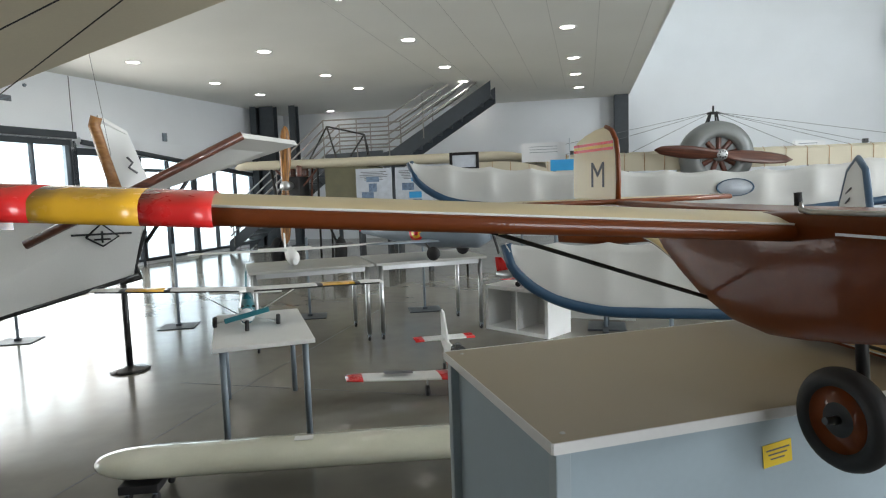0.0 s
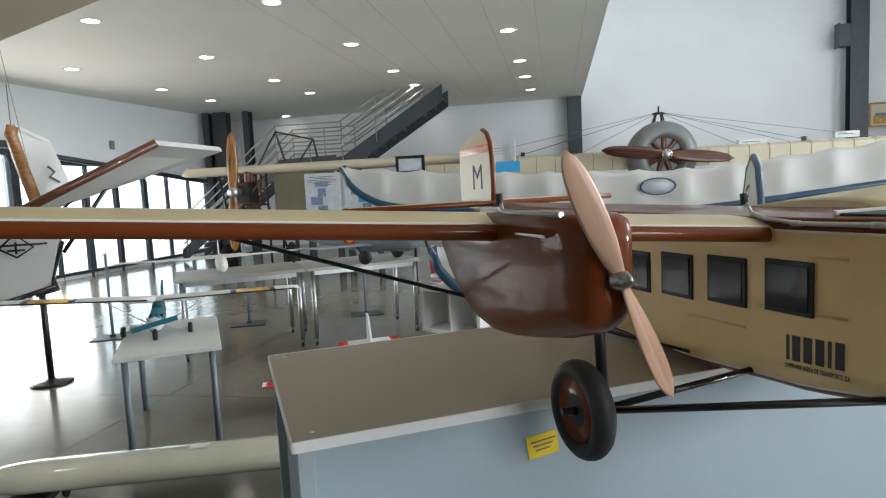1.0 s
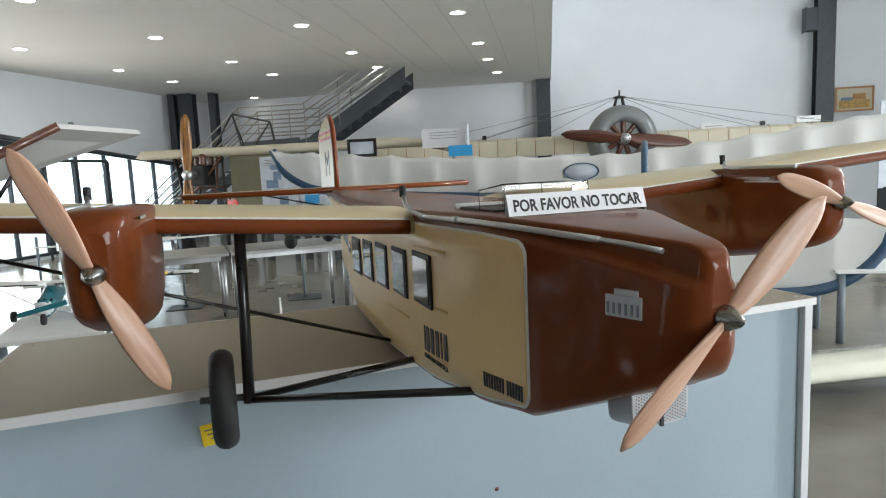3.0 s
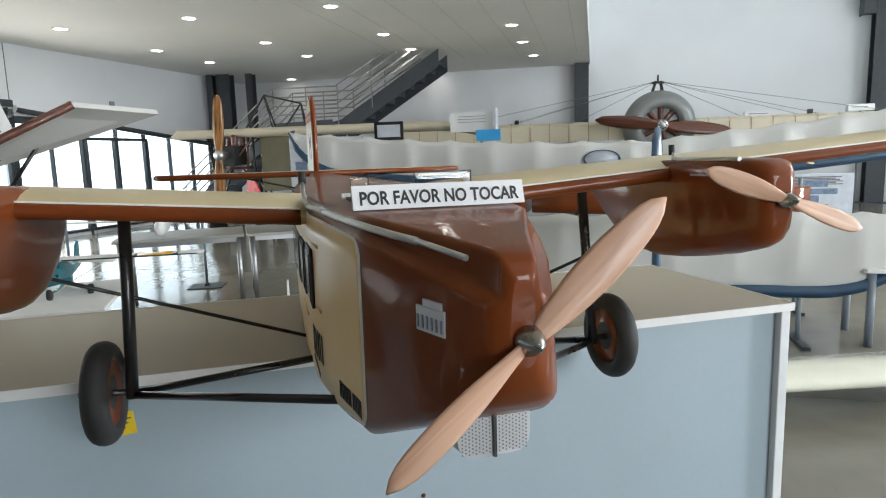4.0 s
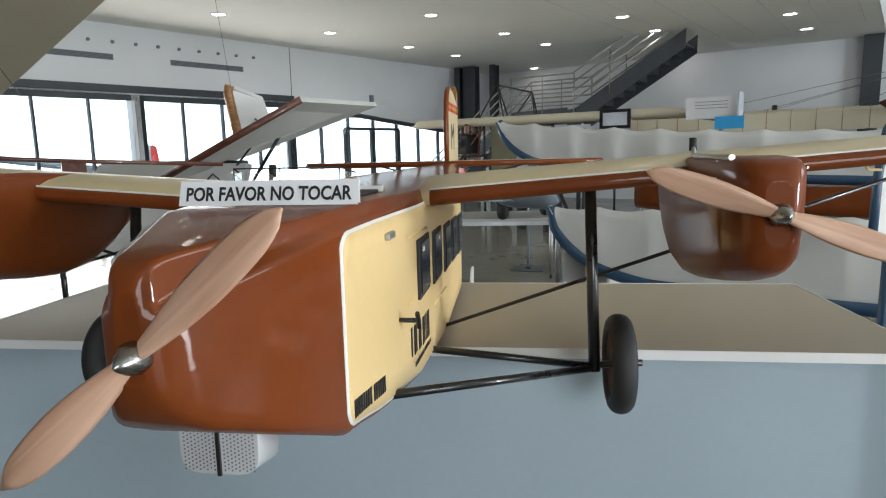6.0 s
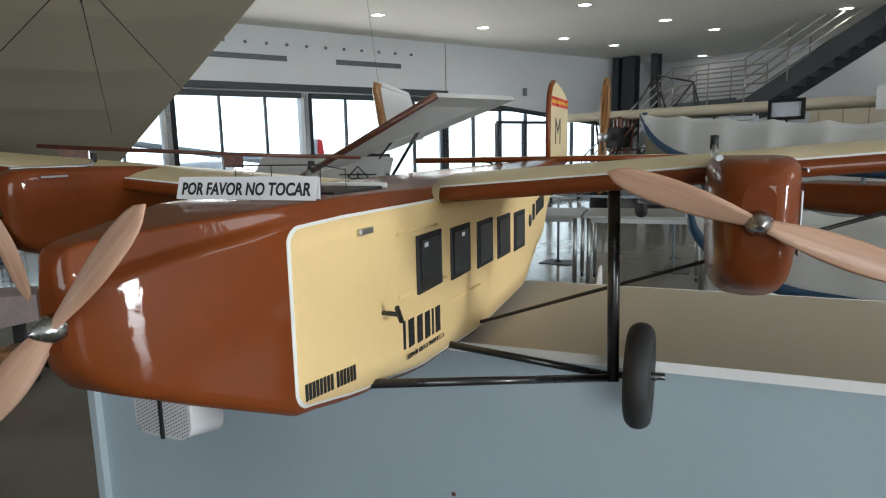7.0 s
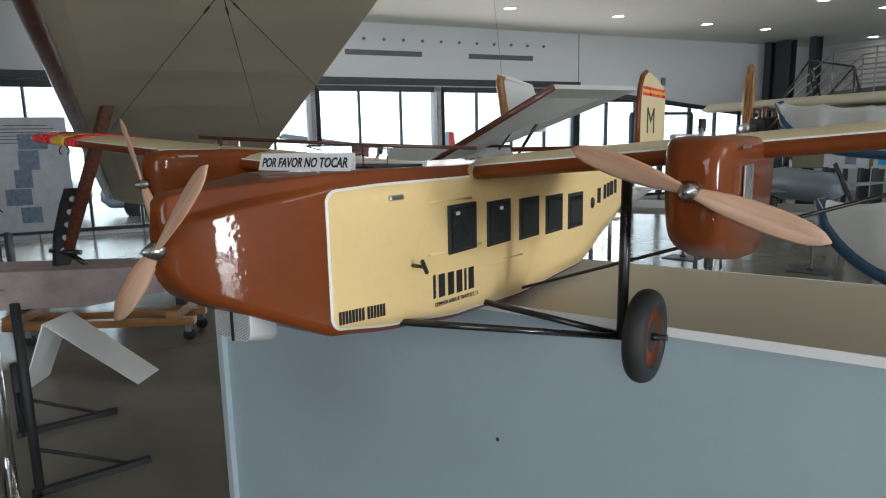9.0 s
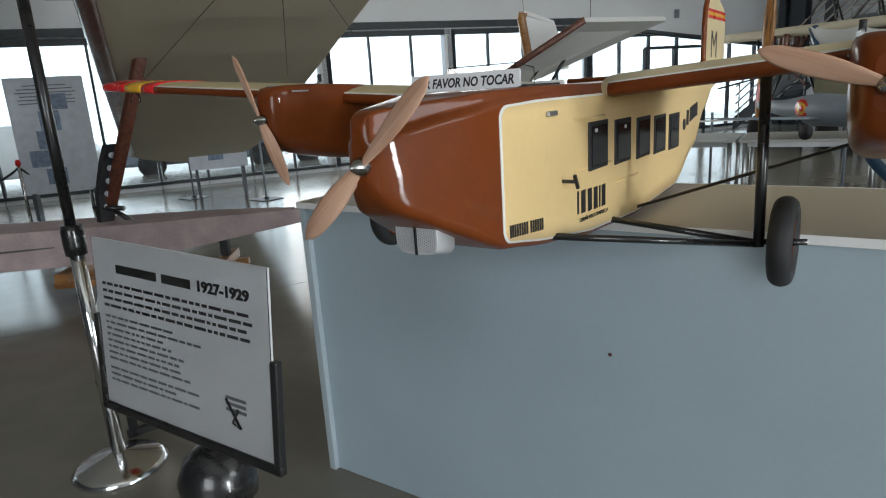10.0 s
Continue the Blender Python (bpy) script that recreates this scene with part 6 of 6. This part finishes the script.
# rope barrier beyond the glider
posts = ((-7.5, -0.3), (-7.5, 0.84), (-7.45, 1.60))
for x, y in posts:
    t = thing("rope_post", "slim bright metal barrier post on a round base", "post", pose(x, y, 0), "rope barrier posts")
    part("base", lathe([(0.0, 0.0), (0.16, 0.0), (0.165, 0.012), (0.10, 0.03), (0.03, 0.045), (0.0, 0.05)], 24), CHROME, t)
    part("post", tube([(0, 0, 0.04), (0, 0, 0.92)], 0.022, 12), CHROME, t)
    part("cap", lathe([(0.0, 0.91), (0.032, 0.91), (0.034, 0.95), (0.02, 0.98), (0.0, 0.985)], 14), RED, t, "red cap")
for (x0, y0), (x1, y1) in zip(posts, posts[1:]):
    t = thing("barrier_rope", "dark rope hanging in a bow between barrier posts", "rope", pose(x0, y0, 0), "barrier ropes")
    part("rope", tube([((x1 - x0) * q, (y1 - y0) * q, 0.88 - 0.9 * q * (1 - q)) for q in [i / 12 for i in range(13)]], 0.014, 8), BLACK_MATT, t)

# black panel feet and posts
pf = thing("panel_stand", "black tubular panel stand with braced feet", "stand", pose(0, 0, 0))
for x in (-1.49, -0.72):
    part("post", tube([(x, 0.56, 0.0), (x, 0.56, 0.42 if x < -1 else 0.9)], 0.02, 10), BLACK_MATT, pf)
    part("foot", box((0.035, 0.50, 0.03), (x, 0.78, 0.016)), BLACK_MATT, pf)
    part("brace", tube([(x, 0.57, 0.22), (x, 0.93, 0.03)], 0.010, 8), BLACK_MATT, pf)
part("cross_bar", tube([(-1.49, 0.56, 0.25), (-0.72, 0.56, 0.25)], 0.012, 8), BLACK_MATT, pf)

# chrome pole with a black upper tube
cp = thing("telescopic_pole", "chrome pole with a black upper tube on a domed chrome base", "pole", pose(-0.47, 0.45, 0))
part("base", lathe([(0.0, 0.0), (0.19, 0.0), (0.195, 0.01), (0.17, 0.03), (0.08, 0.055), (0.03, 0.075), (0.0, 0.08)], 32), CHROME, cp, "domed chrome base")
part("lower_tube", tube([(0, 0, 0.06), (0, 0, 1.0)], 0.028, 16), CHROME, cp, "chrome tube")
part("clamp", lathe([(0.0, 0.96), (0.04, 0.96), (0.042, 1.0), (0.042, 1.06), (0.036, 1.08), (0.0, 1.08)], 16), BLACK, cp)
part("upper_tube", tube([(0, 0, 1.05), (0, 0, 1.95)], 0.021, 14), BLACK, cp, "black upper tube")
part("cap", lathe([(0.0, 1.94), (0.03, 1.94), (0.03, 2.0), (0.0, 2.01)], 14), BLACK_MATT, cp)

# information sign
sg = thing("information_sign", "white printed information sheet in a black holder on a stand", "sign", Matrix.Translation((1.560, 0.300, 1.212)) @ pose(0, 0, 0, 0, 0, 21.2) @ pose(0, 0, 0, 86, 0, 0) @ pose(0, 0, 0, 0, 0, -2.5))
sg.scale = (0.70, 0.70, 0.70)
SW, SHH = 0.47, 0.345
# white sheet coloured greyer, so the shade on it is in the paint
part("sheet", box((SW, SHH, 0.004), (0, 0, 0), bevel=0.001), mat("shade_greyed_print", (0.56, 0.58, 0.6), rough=0.5, vary=0.04), sg, "white printed sheet")
part("cover", box((SW, SHH, 0.0015), (0, 0, 0.0042)), CLEAR, sg, "clear cover")
part("holder_bottom", box((SW + 0.03, 0.018, 0.016), (0, -SHH / 2 - 0.004, 0), bevel=0.003), BLACK, sg)
for sx in (-1, 1):
    part("holder_side", box((0.016, 0.20, 0.016), (sx * (SW / 2 + 0.006), -SHH / 2 + 0.09, 0), bevel=0.003), BLACK, sg)
text_part("years", "1927-1929", 0.026, INK, sg, pose(0.062, 0.110, 0.0026), width=0.125, bold=0.0012)
for a, b in ((-0.165, -0.045), (-0.030, 0.048)):
    part("title_bar", box((b - a, 0.017, 0.0006), ((a + b) / 2, 0.118, 0.0024)), INK, sg)
rnd = random.Random(4)
y = 0.085
for k in range(15):
    if k in (4, 12):
        y -= 0.008
    x = -SW / 2 + 0.022
    end = x + (rnd.uniform(0.38, 0.42) if k < 4 else rnd.uniform(0.16, 0.28))
    while x < end:
        wl = rnd.uniform(0.008, 0.032)
        part("word_bar", box((wl, 0.0058 if k < 4 else 0.0048, 0.0005), (x + wl / 2, y, 0.0024)), INK if k < 4 else INK_GREY, sg)
        x += wl + 0.005
    y -= 0.0145 if k < 4 else 0.0125
part("emblem", tube([(0.12, -0.075, 0.0028), (0.155, -0.125, 0.0028), (0.135, -0.118, 0.0028), (0.15, -0.09, 0.0028)], 0.003, 5), INK, sg)
for k in range(3):
    part("emblem_bar", box((0.05, 0.006, 0.0005), (0.145, -0.072 - 0.011 * k, 0.0024)), INK_GREY, sg)
ss = thing("sign_stand", "black sign stand with a round base", "stand", pose(1.568, 0.318, 0))
part("stem", tube([(0, 0, 0.03), (0, 0, 1.05), (0.001, -0.008, 1.088)], 0.009, 12), BLACK, ss)
part("knuckle", lathe([(0.0, 0.985), (0.05, 0.99), (0.052, 1.02), (0.04, 1.05), (0.018, 1.065), (0.0, 1.068)], 20), BLACK, ss, "domed black clamp")
part("base", lathe([(0.0, 0.0), (0.14, 0.0), (0.145, 0.012), (0.11, 0.03), (0.03, 0.045), (0.0, 0.05)], 28), BLACK, ss, "round black base")

# ---- rust-brown hull between the fabric wings ----
bh = thing("brown_hull", "varnished rust-brown wooden hull behind the white wings", "aircraft part", pose(1.15, 6.95, 0, 0, 0, -12.6))
for x0, x1 in ((0.0, 1.0), (1.06, 3.6)):
    secs = []
    for k in range(9):
        x = x0 + (x1 - x0) * k / 8
        e = 0.9 + 0.1 * math.sin(math.pi * k / 8)
        secs.append([(x, p.x, p.y) for p in rounded([(0.28, 1.20), (0.28, 1.20 - 0.26 * e), (-0.28, 1.20 - 0.26 * e), (-0.28, 1.20)], [0.02, 0.10, 0.10, 0.02])])
    part("hull_section", loft(secs), BROWN, bh, "varnished rust-brown section")
for x in (0.5, 2.6):
    part("leg", tube([(x, 0, 0), (x, 0, 0.98)], 0.025, 8), DARK_STEEL, bh)
    part("foot", box((0.4, 0.4, 0.02), (x, 0, 0.01)), DARK_STEEL, bh)

# ---- white frame table at the side ----
leg_table(5.0, 5.05, -12, 0.9, 0.6, 0.62, 0.03, False, "low white side table on pale legs", "side_table")

# ---- floor joints ----
for (x0, y0), (x1, y1) in (((-2.95, 0.0), (-1.0, 8.44)), ((-2.4, 5.2), (4.0, 3.8)), ((1.4, -1.0), (3.4, 8.0)), ((-6.6, 0.5), (-4.6, 9.3)), ((-4.0, 9.4), (6.0, 7.2))):
    L_ = math.hypot(x1 - x0, y1 - y0)
    j = part("floor_joint", box((L_, 0.007, 0.002), (0, 0, 0)), INK_GREY)
    j.matrix_world = pose((x0 + x1) / 2, (y0 + y1) / 2, 0.0005, 0, 0, math.degrees(math.atan2(y1 - y0, x1 - x0)))
    tagged(j, "thin sawn joint in the concrete floor", "joint", kind="structure")
